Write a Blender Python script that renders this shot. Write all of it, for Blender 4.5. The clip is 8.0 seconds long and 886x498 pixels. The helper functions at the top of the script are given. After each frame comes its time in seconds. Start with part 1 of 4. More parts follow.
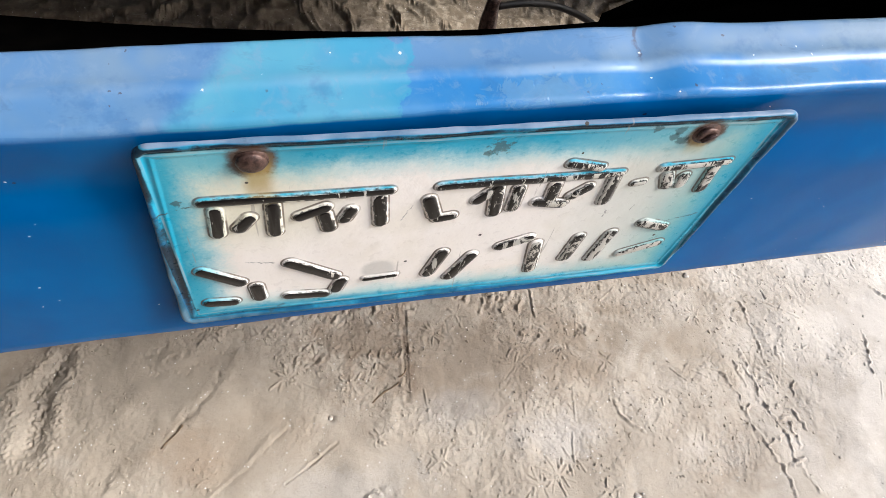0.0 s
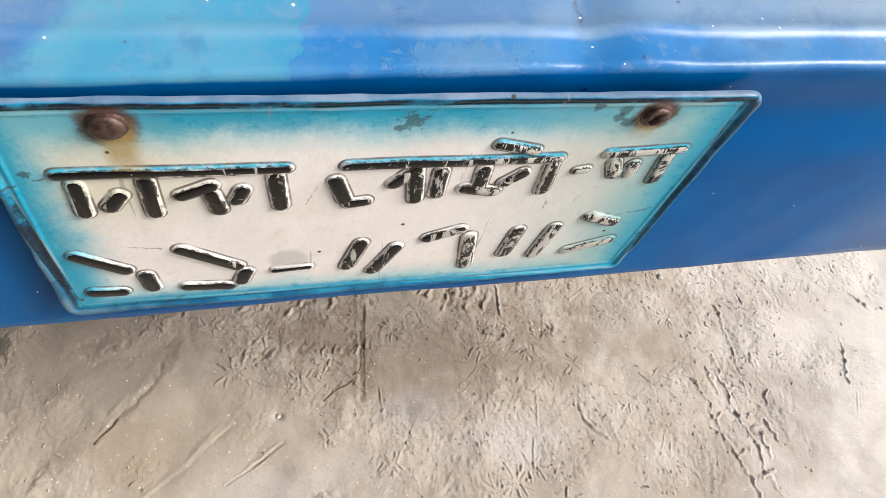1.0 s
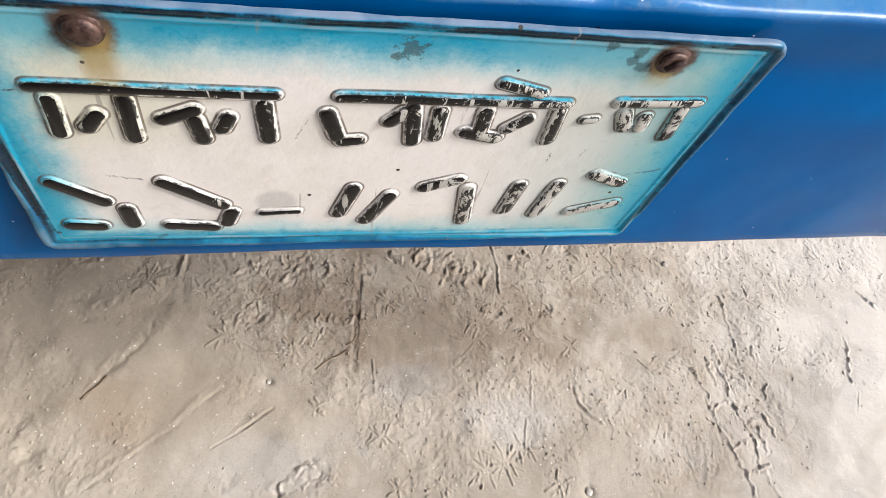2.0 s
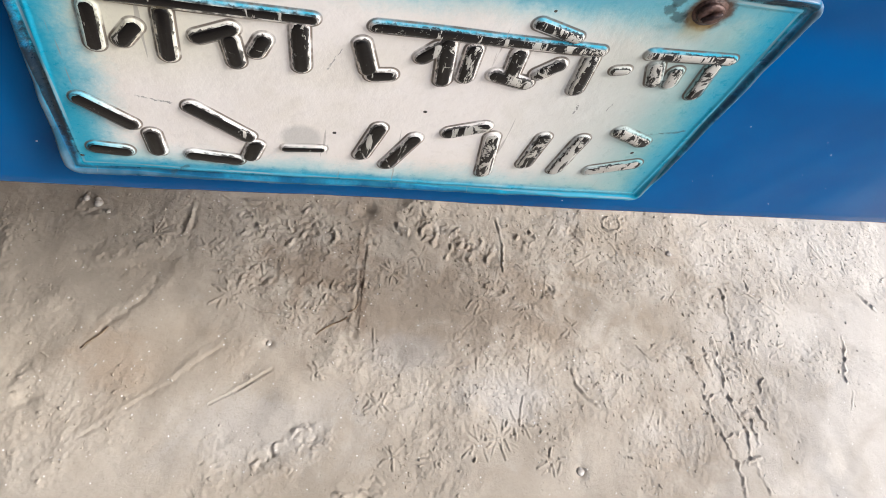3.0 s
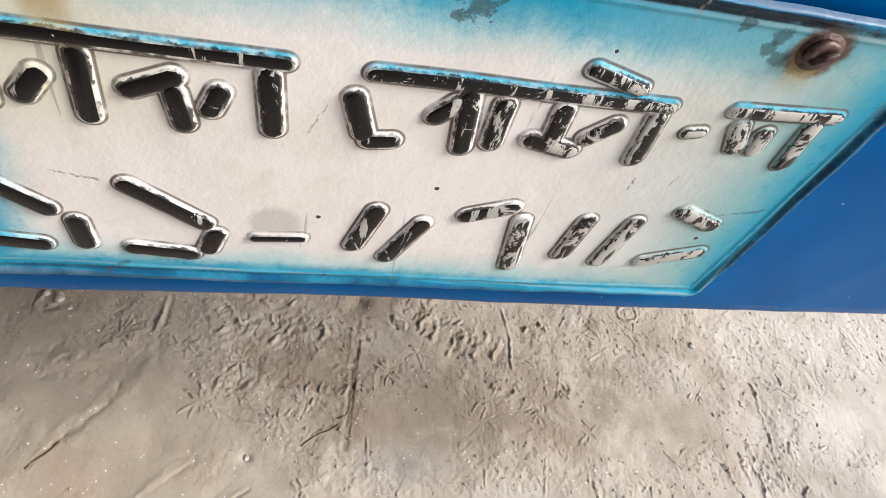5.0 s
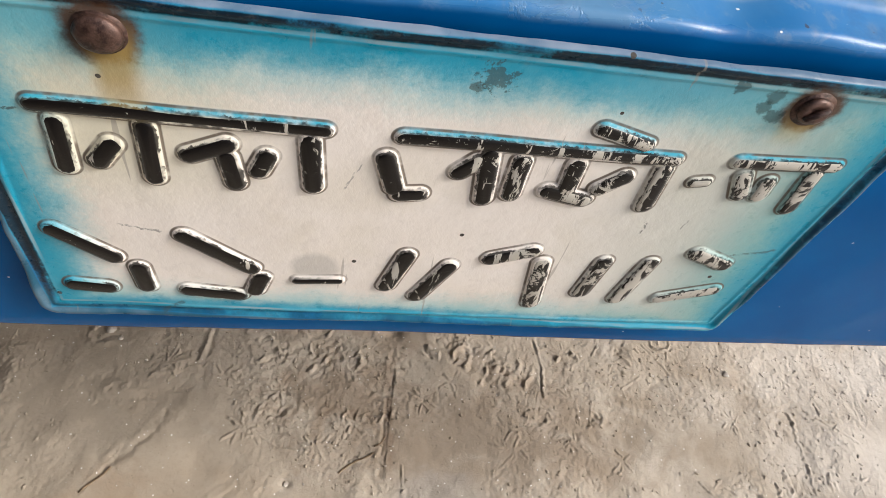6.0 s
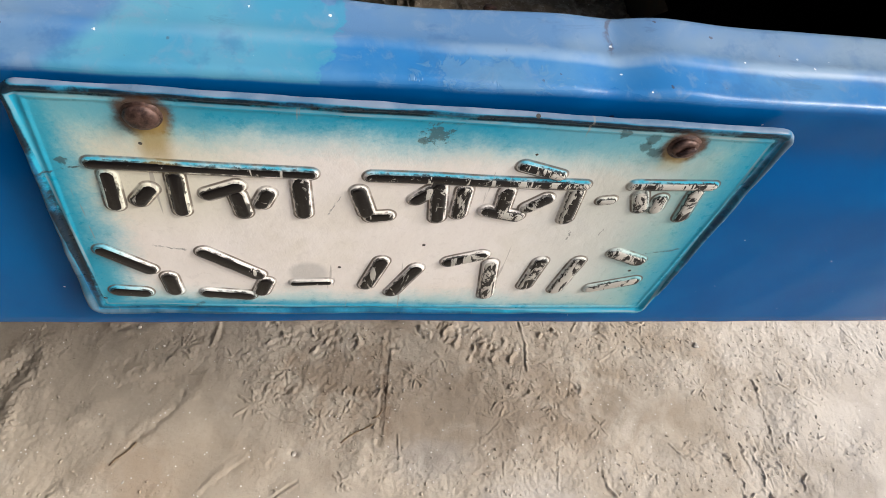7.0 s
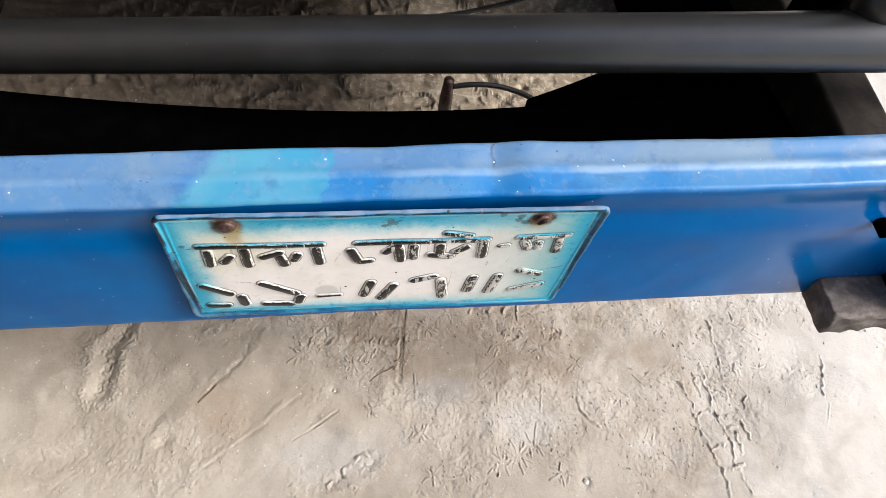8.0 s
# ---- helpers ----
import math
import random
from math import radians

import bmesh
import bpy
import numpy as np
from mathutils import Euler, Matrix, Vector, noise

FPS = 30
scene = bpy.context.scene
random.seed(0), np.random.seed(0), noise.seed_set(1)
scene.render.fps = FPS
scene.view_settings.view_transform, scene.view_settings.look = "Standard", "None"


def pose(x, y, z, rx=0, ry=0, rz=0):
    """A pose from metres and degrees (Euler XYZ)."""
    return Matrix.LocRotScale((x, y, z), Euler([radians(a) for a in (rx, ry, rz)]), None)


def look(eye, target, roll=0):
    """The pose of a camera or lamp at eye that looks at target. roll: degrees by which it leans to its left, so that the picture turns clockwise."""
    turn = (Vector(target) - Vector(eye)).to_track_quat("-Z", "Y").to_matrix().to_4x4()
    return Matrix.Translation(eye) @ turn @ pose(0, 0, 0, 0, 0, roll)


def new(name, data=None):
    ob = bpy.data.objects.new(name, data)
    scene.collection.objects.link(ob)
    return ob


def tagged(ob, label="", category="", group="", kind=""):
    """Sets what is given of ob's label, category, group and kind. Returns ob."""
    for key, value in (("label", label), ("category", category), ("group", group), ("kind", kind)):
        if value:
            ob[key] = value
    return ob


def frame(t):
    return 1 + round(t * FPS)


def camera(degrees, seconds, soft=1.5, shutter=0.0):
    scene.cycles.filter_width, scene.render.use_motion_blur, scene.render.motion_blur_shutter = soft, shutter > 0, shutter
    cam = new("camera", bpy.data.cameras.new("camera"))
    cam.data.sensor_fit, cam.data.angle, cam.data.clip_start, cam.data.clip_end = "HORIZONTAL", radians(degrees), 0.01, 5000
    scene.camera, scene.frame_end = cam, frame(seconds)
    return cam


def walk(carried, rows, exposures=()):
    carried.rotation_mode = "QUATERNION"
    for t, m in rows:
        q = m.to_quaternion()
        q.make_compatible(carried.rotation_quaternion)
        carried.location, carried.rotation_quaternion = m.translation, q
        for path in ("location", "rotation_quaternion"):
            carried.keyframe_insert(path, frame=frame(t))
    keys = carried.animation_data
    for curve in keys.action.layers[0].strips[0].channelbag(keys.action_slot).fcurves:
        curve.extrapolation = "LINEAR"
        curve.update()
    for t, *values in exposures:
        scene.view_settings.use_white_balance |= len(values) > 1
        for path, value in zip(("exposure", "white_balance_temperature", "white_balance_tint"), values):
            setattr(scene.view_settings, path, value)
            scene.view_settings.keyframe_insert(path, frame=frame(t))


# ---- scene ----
cam = camera(67.46, 8.0, 0.75)
PATH = [
    (0, (-0.0939, -0.1681, 0.9742), (0.1056, 0.2815, 0.1035), 15.33),
    (0.5, (-0.0571, -0.1511, 0.9479), (0.1712, 0.2954, 0.0827), 17.96),
    (1, (-0.0418, -0.1535, 0.9346), (0.1706, 0.2855, 0.0616), 18.71),
    (1.2, (-0.0457, -0.1647, 0.9149), (0.1519, 0.2841, 0.0434), 18.84),
    (2.3, (-0.0301, -0.1654, 0.9039), (0.1761, 0.2428, 0.0146), 23.53),
    (2.5, (-0.0386, -0.1789, 0.8962), (0.1664, 0.2236, 0.0040), 24.88),
    (3, (-0.0456, -0.1887, 0.8959), (0.1624, 0.2244, 0.0093), 26.12),
    (3.5, (-0.0447, -0.1894, 0.8996), (0.1598, 0.2342, 0.0171), 25.08),
    (4, (-0.0379, -0.1880, 0.9033), (0.1669, 0.2379, 0.0220), 24.38),
    (4.5, (-0.0339, -0.1782, 0.8925), (0.1682, 0.2874, 0.0309), 22.58),
    (5, (-0.0377, -0.1365, 0.8187), (0.1756, 0.3871, -0.0061), 21.53),
    (5.2, (-0.0331, -0.1393, 0.8217), (0.1739, 0.4093, 0.0117), 20.96),
    (6.3, (-0.0397, -0.1457, 0.8617), (0.1113, 0.4130, 0.0462), 14.82),
    (6.5, (-0.0315, -0.1501, 0.8772), (0.1255, 0.4016, 0.0581), 14.72),
    (7, (-0.0307, -0.1747, 0.9225), (0.1255, 0.3548, 0.0887), 14.91),
    (7.5, (-0.0403, -0.1979, 1.0031), (0.1018, 0.3119, 0.1546), 15.66),
    (7.7, (-0.0274, -0.2161, 1.0208), (0.1413, 0.2474, 0.1509), 19.55),
    (7.8, (-0.0155, -0.2162, 1.0506), (0.1566, 0.2367, 0.1758), 19.67),
    (8, (0.0051, -0.2214, 1.1682), (0.0988, 0.2152, 0.2734), 8.83),
]
EXPOSURES = [(0, 0.69, 6200, 10), (1, 0.63, 6350, 10), (2.5, 0.61, 6150, 10), (4.5, 0.59, 6080, 10), (5.2, 0.63, 6350, 10), (6.3, 0.32, 6600, 10), (6.5, 0.32, 6600, 10), (7, 0.43, 6500, 10), (7.5, 0.60, 6200, 10), (8, 0.70, 6150, 10)]
walk(cam, [(t, look(eye, target, roll)) for t, eye, target, roll in PATH], EXPOSURES)

# ---- light ----
world = bpy.data.worlds.new("sky")
scene.world = world
world.use_nodes = True
SUN_UP, SUN_ROUND = 40.0, 106.0
wn = world.node_tree
sky = wn.nodes.new("ShaderNodeTexSky")
sky.sky_type, sky.sun_disc = "NISHITA", False
sky.sun_elevation, sky.sun_rotation = radians(SUN_UP), radians(SUN_ROUND)
sky.dust_density, sky.air_density = 4.0, 1.0
back = wn.nodes["Background"]
back.inputs["Strength"].default_value = 0.135
wn.links.new(sky.outputs[0], back.inputs["Color"])

sun_data = bpy.data.lights.new("sun", "SUN")
sun_data.energy, sun_data.angle, sun_data.color = 2.25, radians(18), (1.0, 0.98, 0.94)
sun = new("sun", sun_data)
az = radians(SUN_ROUND)
to_sun = Vector((math.sin(az) * math.cos(radians(SUN_UP)), math.cos(az) * math.cos(radians(SUN_UP)), math.sin(radians(SUN_UP))))
sun.matrix_world = look(to_sun * 10, (0, 0, 0))

# ---- node helpers ----


def material(name, rough=0.5, metal=0.0, spec=0.5):
    m = bpy.data.materials.new(name)
    m.use_nodes = True
    b = m.node_tree.nodes["Principled BSDF"]
    b.inputs["Roughness"].default_value = rough
    b.inputs["Metallic"].default_value = metal
    b.inputs["Specular IOR Level"].default_value = spec
    return m, m.node_tree, b


def feed(nt, value, socket):
    if isinstance(value, bpy.types.NodeSocket):
        nt.links.new(value, socket)
    elif isinstance(value, (tuple, list)) and len(value) == 3 and socket.type == "RGBA":
        socket.default_value = (*value, 1)
    else:
        socket.default_value = value


def coords(nt, scale=(1, 1, 1), at=(0, 0, 0), turn=(0, 0, 0)):
    tc = nt.nodes.new("ShaderNodeTexCoord")
    mp = nt.nodes.new("ShaderNodeMapping")
    mp.inputs["Scale"].default_value, mp.inputs["Location"].default_value = scale, at
    mp.inputs["Rotation"].default_value = turn
    nt.links.new(tc.outputs["Object"], mp.inputs["Vector"])
    return mp.outputs[0]


def axes(nt):
    tc = nt.nodes.new("ShaderNodeTexCoord")
    sp = nt.nodes.new("ShaderNodeSeparateXYZ")
    nt.links.new(tc.outputs["Object"], sp.inputs[0])
    return sp.outputs


def noise_tex(nt, scale, detail=4.0, rough=0.55, vec=None, warp=0.0):
    n = nt.nodes.new("ShaderNodeTexNoise")
    n.inputs["Scale"].default_value, n.inputs["Detail"].default_value = scale, detail
    n.inputs["Roughness"].default_value, n.inputs["Distortion"].default_value = rough, warp
    nt.links.new(vec if vec else coords(nt), n.inputs["Vector"])
    return n.outputs[0]


def cells(nt, scale, vec=None, out="Distance"):
    n = nt.nodes.new("ShaderNodeTexVoronoi")
    n.inputs["Scale"].default_value = scale
    nt.links.new(vec if vec else coords(nt), n.inputs["Vector"])
    return n.outputs[out]


def calc(nt, op, a, b=0.0, c=0.0):
    n = nt.nodes.new("ShaderNodeMath")
    n.operation = op
    for s, v in zip(n.inputs, (a, b, c)):
        feed(nt, v, s)
    return n.outputs[0]


def span(nt, v, a, b, lo=0.0, hi=1.0):
    n = nt.nodes.new("ShaderNodeMapRange")
    n.interpolation_type = "SMOOTHSTEP"
    for s, x in zip(n.inputs, (v, a, b, lo, hi)):
        feed(nt, x, s)
    return n.outputs[0]


def blend(nt, fac, a, b):
    n = nt.nodes.new("ShaderNodeMix")
    n.data_type = "RGBA"
    feed(nt, fac, n.inputs["Factor"])
    feed(nt, a, n.inputs[6])
    feed(nt, b, n.inputs[7])
    return n.outputs[2]


def relief(nt, bsdf, height, dist, strength=1.0):
    n = nt.nodes.new("ShaderNodeBump")
    n.inputs["Distance"].default_value, n.inputs["Strength"].default_value = dist, strength
    feed(nt, height, n.inputs["Height"])
    nt.links.new(n.outputs[0], bsdf.inputs["Normal"])


# ---- materials ----
def make_ground():
    m, nt, b = material("dried_mud", 0.9, 0, 0.25)
    x, y, z = axes(nt)
    broad = noise_tex(nt, 2.6, 3, 0.5)
    mid = noise_tex(nt, 14, 5, 0.6, warp=0.6)
    fine = noise_tex(nt, 240, 4, 0.7)
    c = blend(nt, span(nt, mid, 0.3, 0.7), (0.424, 0.366, 0.296), (0.492, 0.436, 0.362))
    c = blend(nt, span(nt, broad, 0.40, 0.62, 0, 0.8), c, (0.358, 0.306, 0.242))
    c = blend(nt, span(nt, noise_tex(nt, 6.0, 5, 0.65, coords(nt, at=(3, 1, 0))), 0.46, 0.72, 0, 0.4), c, (0.335, 0.262, 0.190))
    c = blend(nt, span(nt, noise_tex(nt, 9.0, 4, 0.6, coords(nt, at=(7, 4, 0))), 0.58, 0.72, 0, 0.4), c, (0.47, 0.435, 0.390))
    # damp brown stains, dry pale patches, darker patches at the left and along the groove
    blot = noise_tex(nt, 30, 5, 0.65, coords(nt, at=(2, 8, 0)), 0.8)
    for px, py, rx, ry, amount, col in ((-0.36, 0.19, 0.26, 0.13, 0.40, (0.270, 0.232, 0.190)), (0.17, 0.135, 0.30, 0.11, 0.70, (0.250, 0.195, 0.142)),
                                        (-0.03, 0.200, 0.12, 0.06, 0.55, (0.235, 0.172, 0.118)), (-0.285, 0.060, 0.07, 0.06, 0.32, (0.290, 0.205, 0.135)),
                                        (0.50, 0.140, 0.22, 0.11, 0.38, (0.300, 0.245, 0.180)), (0.041, 0.175, 0.010, 0.090, 0.60, (0.200, 0.140, 0.095)), (0.05, 0.290, 0.10, 0.05, 0.40, (0.230, 0.170, 0.120)),
                                        (-0.08, -0.030, 0.16, 0.07, 0.55, (0.505, 0.470, 0.425)), (0.245, 0.000, 0.10, 0.055, 0.55, (0.505, 0.475, 0.438)), (0.10, 0.065, 0.08, 0.04, 0.45, (0.420, 0.395, 0.365))):
        ex = calc(nt, "POWER", calc(nt, "DIVIDE", calc(nt, "SUBTRACT", x, px), rx), 2.0)
        ey = calc(nt, "POWER", calc(nt, "DIVIDE", calc(nt, "SUBTRACT", y, py), ry), 2.0)
        e = calc(nt, "ADD", calc(nt, "SQRT", calc(nt, "ADD", ex, ey)), calc(nt, "MULTIPLY", calc(nt, "SUBTRACT", calc(nt, "ADD", mid, blot), 1.0), 1.3))
        c = blend(nt, span(nt, e, 0.25, 1.0, amount, 0), c, col)
    c = blend(nt, span(nt, fine, 0.45, 0.8, 0, 0.35), c, (0.25, 0.215, 0.175))
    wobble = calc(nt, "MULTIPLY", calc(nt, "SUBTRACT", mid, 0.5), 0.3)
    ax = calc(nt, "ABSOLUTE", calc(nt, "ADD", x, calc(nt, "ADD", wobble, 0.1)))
    under_car_shade = calc(nt, "MULTIPLY", span(nt, calc(nt, "ADD", y, wobble), 0.42, 0.60, 0, 0.85), calc(nt, "MULTIPLY", span(nt, ax, 0.75, 1.05, 1, 0), span(nt, y, 2.6, 3.0, 1, 0)))
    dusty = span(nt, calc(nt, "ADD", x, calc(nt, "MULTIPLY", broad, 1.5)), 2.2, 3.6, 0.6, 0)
    # pale dust on one side, also standing in for the brighter light there
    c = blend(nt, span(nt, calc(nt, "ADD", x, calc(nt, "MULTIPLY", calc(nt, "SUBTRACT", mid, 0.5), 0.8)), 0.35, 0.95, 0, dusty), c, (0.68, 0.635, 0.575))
    # brown mud under the vehicle, with the shade there painted into its colour
    c = blend(nt, under_car_shade, c, blend(nt, span(nt, noise_tex(nt, 60, 4, 0.7), 0.45, 0.65), blend(nt, span(nt, calc(nt, "ADD", x, wobble), -0.12, 0.22), (0.10, 0.072, 0.047), (0.20, 0.155, 0.105)), blend(nt, span(nt, calc(nt, "ADD", x, wobble), -0.12, 0.22), (0.165, 0.126, 0.085), (0.42, 0.355, 0.27))))
    speck = calc(nt, "LESS_THAN", calc(nt, "ADD", cells(nt, 95), calc(nt, "MULTIPLY", fine, 0.10)), 0.130)
    c = blend(nt, calc(nt, "MULTIPLY", speck, span(nt, noise_tex(nt, 30, 2), 0.44, 0.52, 0, 0.95)), c, (0.93, 0.92, 0.90))
    dark = span(nt, calc(nt, "ADD", cells(nt, 130, coords(nt, at=(2, 5, 0))), calc(nt, "MULTIPLY", fine, 0.25)), 0.20, 0.26, 1, 0)
    dark = calc(nt, "MULTIPLY", dark, span(nt, noise_tex(nt, 18, 3), 0.48, 0.56))
    c = blend(nt, calc(nt, "MULTIPLY", dark, span(nt, x, 0.2, 0.5, 0.3, 0.1)), c, (0.16, 0.12, 0.09))
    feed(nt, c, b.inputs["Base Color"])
    coarse = span(nt, noise_tex(nt, 12, 3, 0.55, coords(nt, at=(4, 9, 0))), 0.40, 0.62, 0.36, 0.95)
    h = calc(nt, "MULTIPLY", calc(nt, "ADD", calc(nt, "MULTIPLY", fine, 0.35), noise_tex(nt, 115, 5, 0.7, warp=1.0)), coarse)
    cut = calc(nt, "ABSOLUTE", calc(nt, "SUBTRACT", noise_tex(nt, 55, 3, 0.6, coords(nt, (1, 0.45, 1), turn=(0, 0, 0.5)), 1.4), 0.5))
    cut = calc(nt, "MULTIPLY", span(nt, cut, 0.0, 0.045, 1, 0), span(nt, noise_tex(nt, 9, 3, 0.5, coords(nt, at=(6, 6, 0))), 0.48, 0.62))
    h = calc(nt, "SUBTRACT", h, calc(nt, "MULTIPLY", cut, 0.06))
    pit = span(nt, cells(nt, 140, coords(nt, at=(5, 2, 0))), 0.12, 0.30, 1, 0)
    h = calc(nt, "SUBTRACT", h, calc(nt, "MULTIPLY", calc(nt, "MULTIPLY", pit, 0.28), span(nt, noise_tex(nt, 16, 3, 0.6, coords(nt, at=(1, 3, 0))), 0.5, 0.6)))
    relief(nt, b, h, 0.0030, 0.42)
    return m


def make_bumper_paint():
    m, nt, b = material("worn_blue_paint", 0.3, 0, 0.5)
    x, y, z = axes(nt)
    big = noise_tex(nt, 7, 4, 0.6)
    edge = noise_tex(nt, 24, 5, 0.65)
    slow = noise_tex(nt, 11, 5, 0.6, coords(nt, at=(2, 7, 1)))
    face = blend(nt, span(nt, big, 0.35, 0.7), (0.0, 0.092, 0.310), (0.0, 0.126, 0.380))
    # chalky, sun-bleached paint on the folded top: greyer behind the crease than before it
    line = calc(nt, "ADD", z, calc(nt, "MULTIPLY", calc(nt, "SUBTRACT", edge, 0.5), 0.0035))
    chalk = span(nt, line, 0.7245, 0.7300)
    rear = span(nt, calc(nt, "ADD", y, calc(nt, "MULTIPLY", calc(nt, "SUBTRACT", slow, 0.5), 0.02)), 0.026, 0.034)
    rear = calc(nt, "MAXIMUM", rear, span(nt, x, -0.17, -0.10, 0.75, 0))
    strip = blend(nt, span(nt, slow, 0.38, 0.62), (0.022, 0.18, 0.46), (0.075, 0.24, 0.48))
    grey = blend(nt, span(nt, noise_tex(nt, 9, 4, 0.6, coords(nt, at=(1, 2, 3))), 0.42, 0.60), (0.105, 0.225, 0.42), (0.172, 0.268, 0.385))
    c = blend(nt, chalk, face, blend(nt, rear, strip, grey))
    # a repainted turquoise patch above the plate, with a hard brushed edge
    xe = calc(nt, "ADD", calc(nt, "SUBTRACT", x, calc(nt, "MULTIPLY", calc(nt, "SUBTRACT", y, 0.03), 0.85)), calc(nt, "MULTIPLY", calc(nt, "SUBTRACT", slow, 0.5), 0.035))
    xr = calc(nt, "ADD", calc(nt, "SUBTRACT", x, calc(nt, "MULTIPLY", calc(nt, "SUBTRACT", y, 0.03), 0.28)), calc(nt, "MULTIPLY", calc(nt, "SUBTRACT", edge, 0.5), 0.10))
    patch = calc(nt, "MULTIPLY", span(nt, xe, -0.140, -0.128), span(nt, xr, -0.034, -0.031, 1, 0))
    patch = calc(nt, "MULTIPLY", patch, span(nt, line, 0.7255, 0.7275))
    c = blend(nt, calc(nt, "MULTIPLY", patch, span(nt, slow, 0.35, 0.65, 0.95, 0.65)), c, blend(nt, span(nt, big, 0.4, 0.65), (0.050, 0.29, 0.46), (0.12, 0.36, 0.48)))
    patch2 = calc(nt, "MULTIPLY", span(nt, xr, 0.335, 0.362), span(nt, xr, 0.40, 0.43, 1, 0))
    patch2 = calc(nt, "MULTIPLY", patch2, span(nt, y, 0.029, 0.036))
    c = blend(nt, calc(nt, "MULTIPLY", patch2, 0.6), c, (0.02, 0.18, 0.44))
    # mottled chalk, and a flaked scrape beside the patch
    spots = noise_tex(nt, 70, 5, 0.7, coords(nt, at=(6, 3, 7)), 0.6)
    c = blend(nt, calc(nt, "MULTIPLY", chalk, span(nt, spots, 0.50, 0.68, 0, 0.45)), c, (0.20, 0.30, 0.44))
    c = blend(nt, calc(nt, "MULTIPLY", chalk, span(nt, noise_tex(nt, 26, 5, 0.7, coords(nt, at=(9, 5, 2))), 0.54, 0.68, 0, 0.4)), c, (0.03, 0.12, 0.30))
    sx = calc(nt, "POWER", calc(nt, "DIVIDE", calc(nt, "SUBTRACT", x, 0.042), 0.030), 2.0)
    sy = calc(nt, "POWER", calc(nt, "DIVIDE", calc(nt, "SUBTRACT", y, 0.015), 0.008), 2.0)
    scrape = calc(nt, "ADD", calc(nt, "SQRT", calc(nt, "ADD", sx, sy)), calc(nt, "MULTIPLY", calc(nt, "SUBTRACT", spots, 0.5), 4.0))
    scrape = calc(nt, "MULTIPLY", span(nt, scrape, 0.8, 0.95, 1, 0), chalk)
    c = blend(nt, calc(nt, "MULTIPLY", scrape, 0.42), c, (0.15, 0.28, 0.42))
    # paint rubbed pale along the crease, with its soft highlight painted in
    worn_glint = calc(nt, "ADD", y, calc(nt, "MULTIPLY", calc(nt, "SUBTRACT", edge, 0.5), 0.006))
    worn_glint = calc(nt, "MULTIPLY", span(nt, worn_glint, 0.0245, 0.0275), span(nt, worn_glint, 0.0295, 0.0345, 1, 0))
    worn_glint = calc(nt, "MULTIPLY", calc(nt, "MULTIPLY", worn_glint, span(nt, x, -0.15, 0.2, 0.4, 1.0)), span(nt, slow, 0.36, 0.58, 0.15, 0.65))
    c = blend(nt, calc(nt, "MULTIPLY", worn_glint, chalk), c, (0.30, 0.42, 0.56))
    # grime in the kink, scuffs along the top
    crack = calc(nt, "ABSOLUTE", calc(nt, "ADD", calc(nt, "SUBTRACT", x, 0.104), calc(nt, "MULTIPLY", calc(nt, "SUBTRACT", edge, 0.5), 0.030)))
    crack = calc(nt, "MULTIPLY", span(nt, crack, 0.0004, 0.0022, 1, 0), span(nt, y, 0.030, 0.036))
    c = blend(nt, calc(nt, "MULTIPLY", crack, span(nt, spots, 0.42, 0.56, 0.1, 0.7)), c, (0.085, 0.075, 0.10))
    scuff = noise_tex(nt, 55, 5, 0.75, coords(nt, (0.35, 1, 1), (3, 6, 2)), 0.8)
    c = blend(nt, calc(nt, "MULTIPLY", span(nt, scuff, 0.62, 0.72, 0, 0.3), chalk), c, (0.055, 0.10, 0.19))
    # splashes, grime and small chips
    d = calc(nt, "ADD", cells(nt, 68), calc(nt, "MULTIPLY", calc(nt, "SUBTRACT", noise_tex(nt, 420, 3, 0.7), 0.5), 0.22))
    spl = calc(nt, "MULTIPLY", calc(nt, "LESS_THAN", d, span(nt, line, 0.722, 0.729, 0.030, 0.052)), span(nt, noise_tex(nt, 13, 2, 0.5, coords(nt, at=(4, 4, 4))), 0.42, 0.48))
    c = blend(nt, spl, c, (0.75, 0.80, 0.85))
    dk = calc(nt, "MULTIPLY", calc(nt, "LESS_THAN", cells(nt, 21, coords(nt, (1, 1, 1.6), (9, 2, 5))), 0.035), span(nt, noise_tex(nt, 10, 2, 0.5, coords(nt, at=(8, 1, 4))), 0.48, 0.55))
    c = blend(nt, calc(nt, "MULTIPLY", dk, 0.8), c, (0.03, 0.025, 0.03))
    dots = calc(nt, "ADD", cells(nt, 75, coords(nt, at=(6, 1, 3))), calc(nt, "MULTIPLY", calc(nt, "SUBTRACT", noise_tex(nt, 420, 3, 0.7), 0.5), 0.3))
    dots = calc(nt, "MULTIPLY", calc(nt, "LESS_THAN", dots, 0.05), span(nt, noise_tex(nt, 15, 2, 0.5, coords(nt, at=(2, 4, 9))), 0.48, 0.54))
    c = blend(nt, calc(nt, "MULTIPLY", calc(nt, "MULTIPLY", dots, chalk), 0.75), c, (0.07, 0.06, 0.07))
    rust = span(nt, noise_tex(nt, 35, 5, 0.7, coords(nt, at=(1, 9, 2))), 0.70, 0.76, 0, 0.7)
    rust = calc(nt, "MULTIPLY", rust, chalk)
    c = blend(nt, rust, c, (0.16, 0.09, 0.06))
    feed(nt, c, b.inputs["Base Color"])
    r = calc(nt, "ADD", span(nt, big, 0.3, 0.7, 0.15, 0.22), calc(nt, "MULTIPLY", chalk, 0.13))
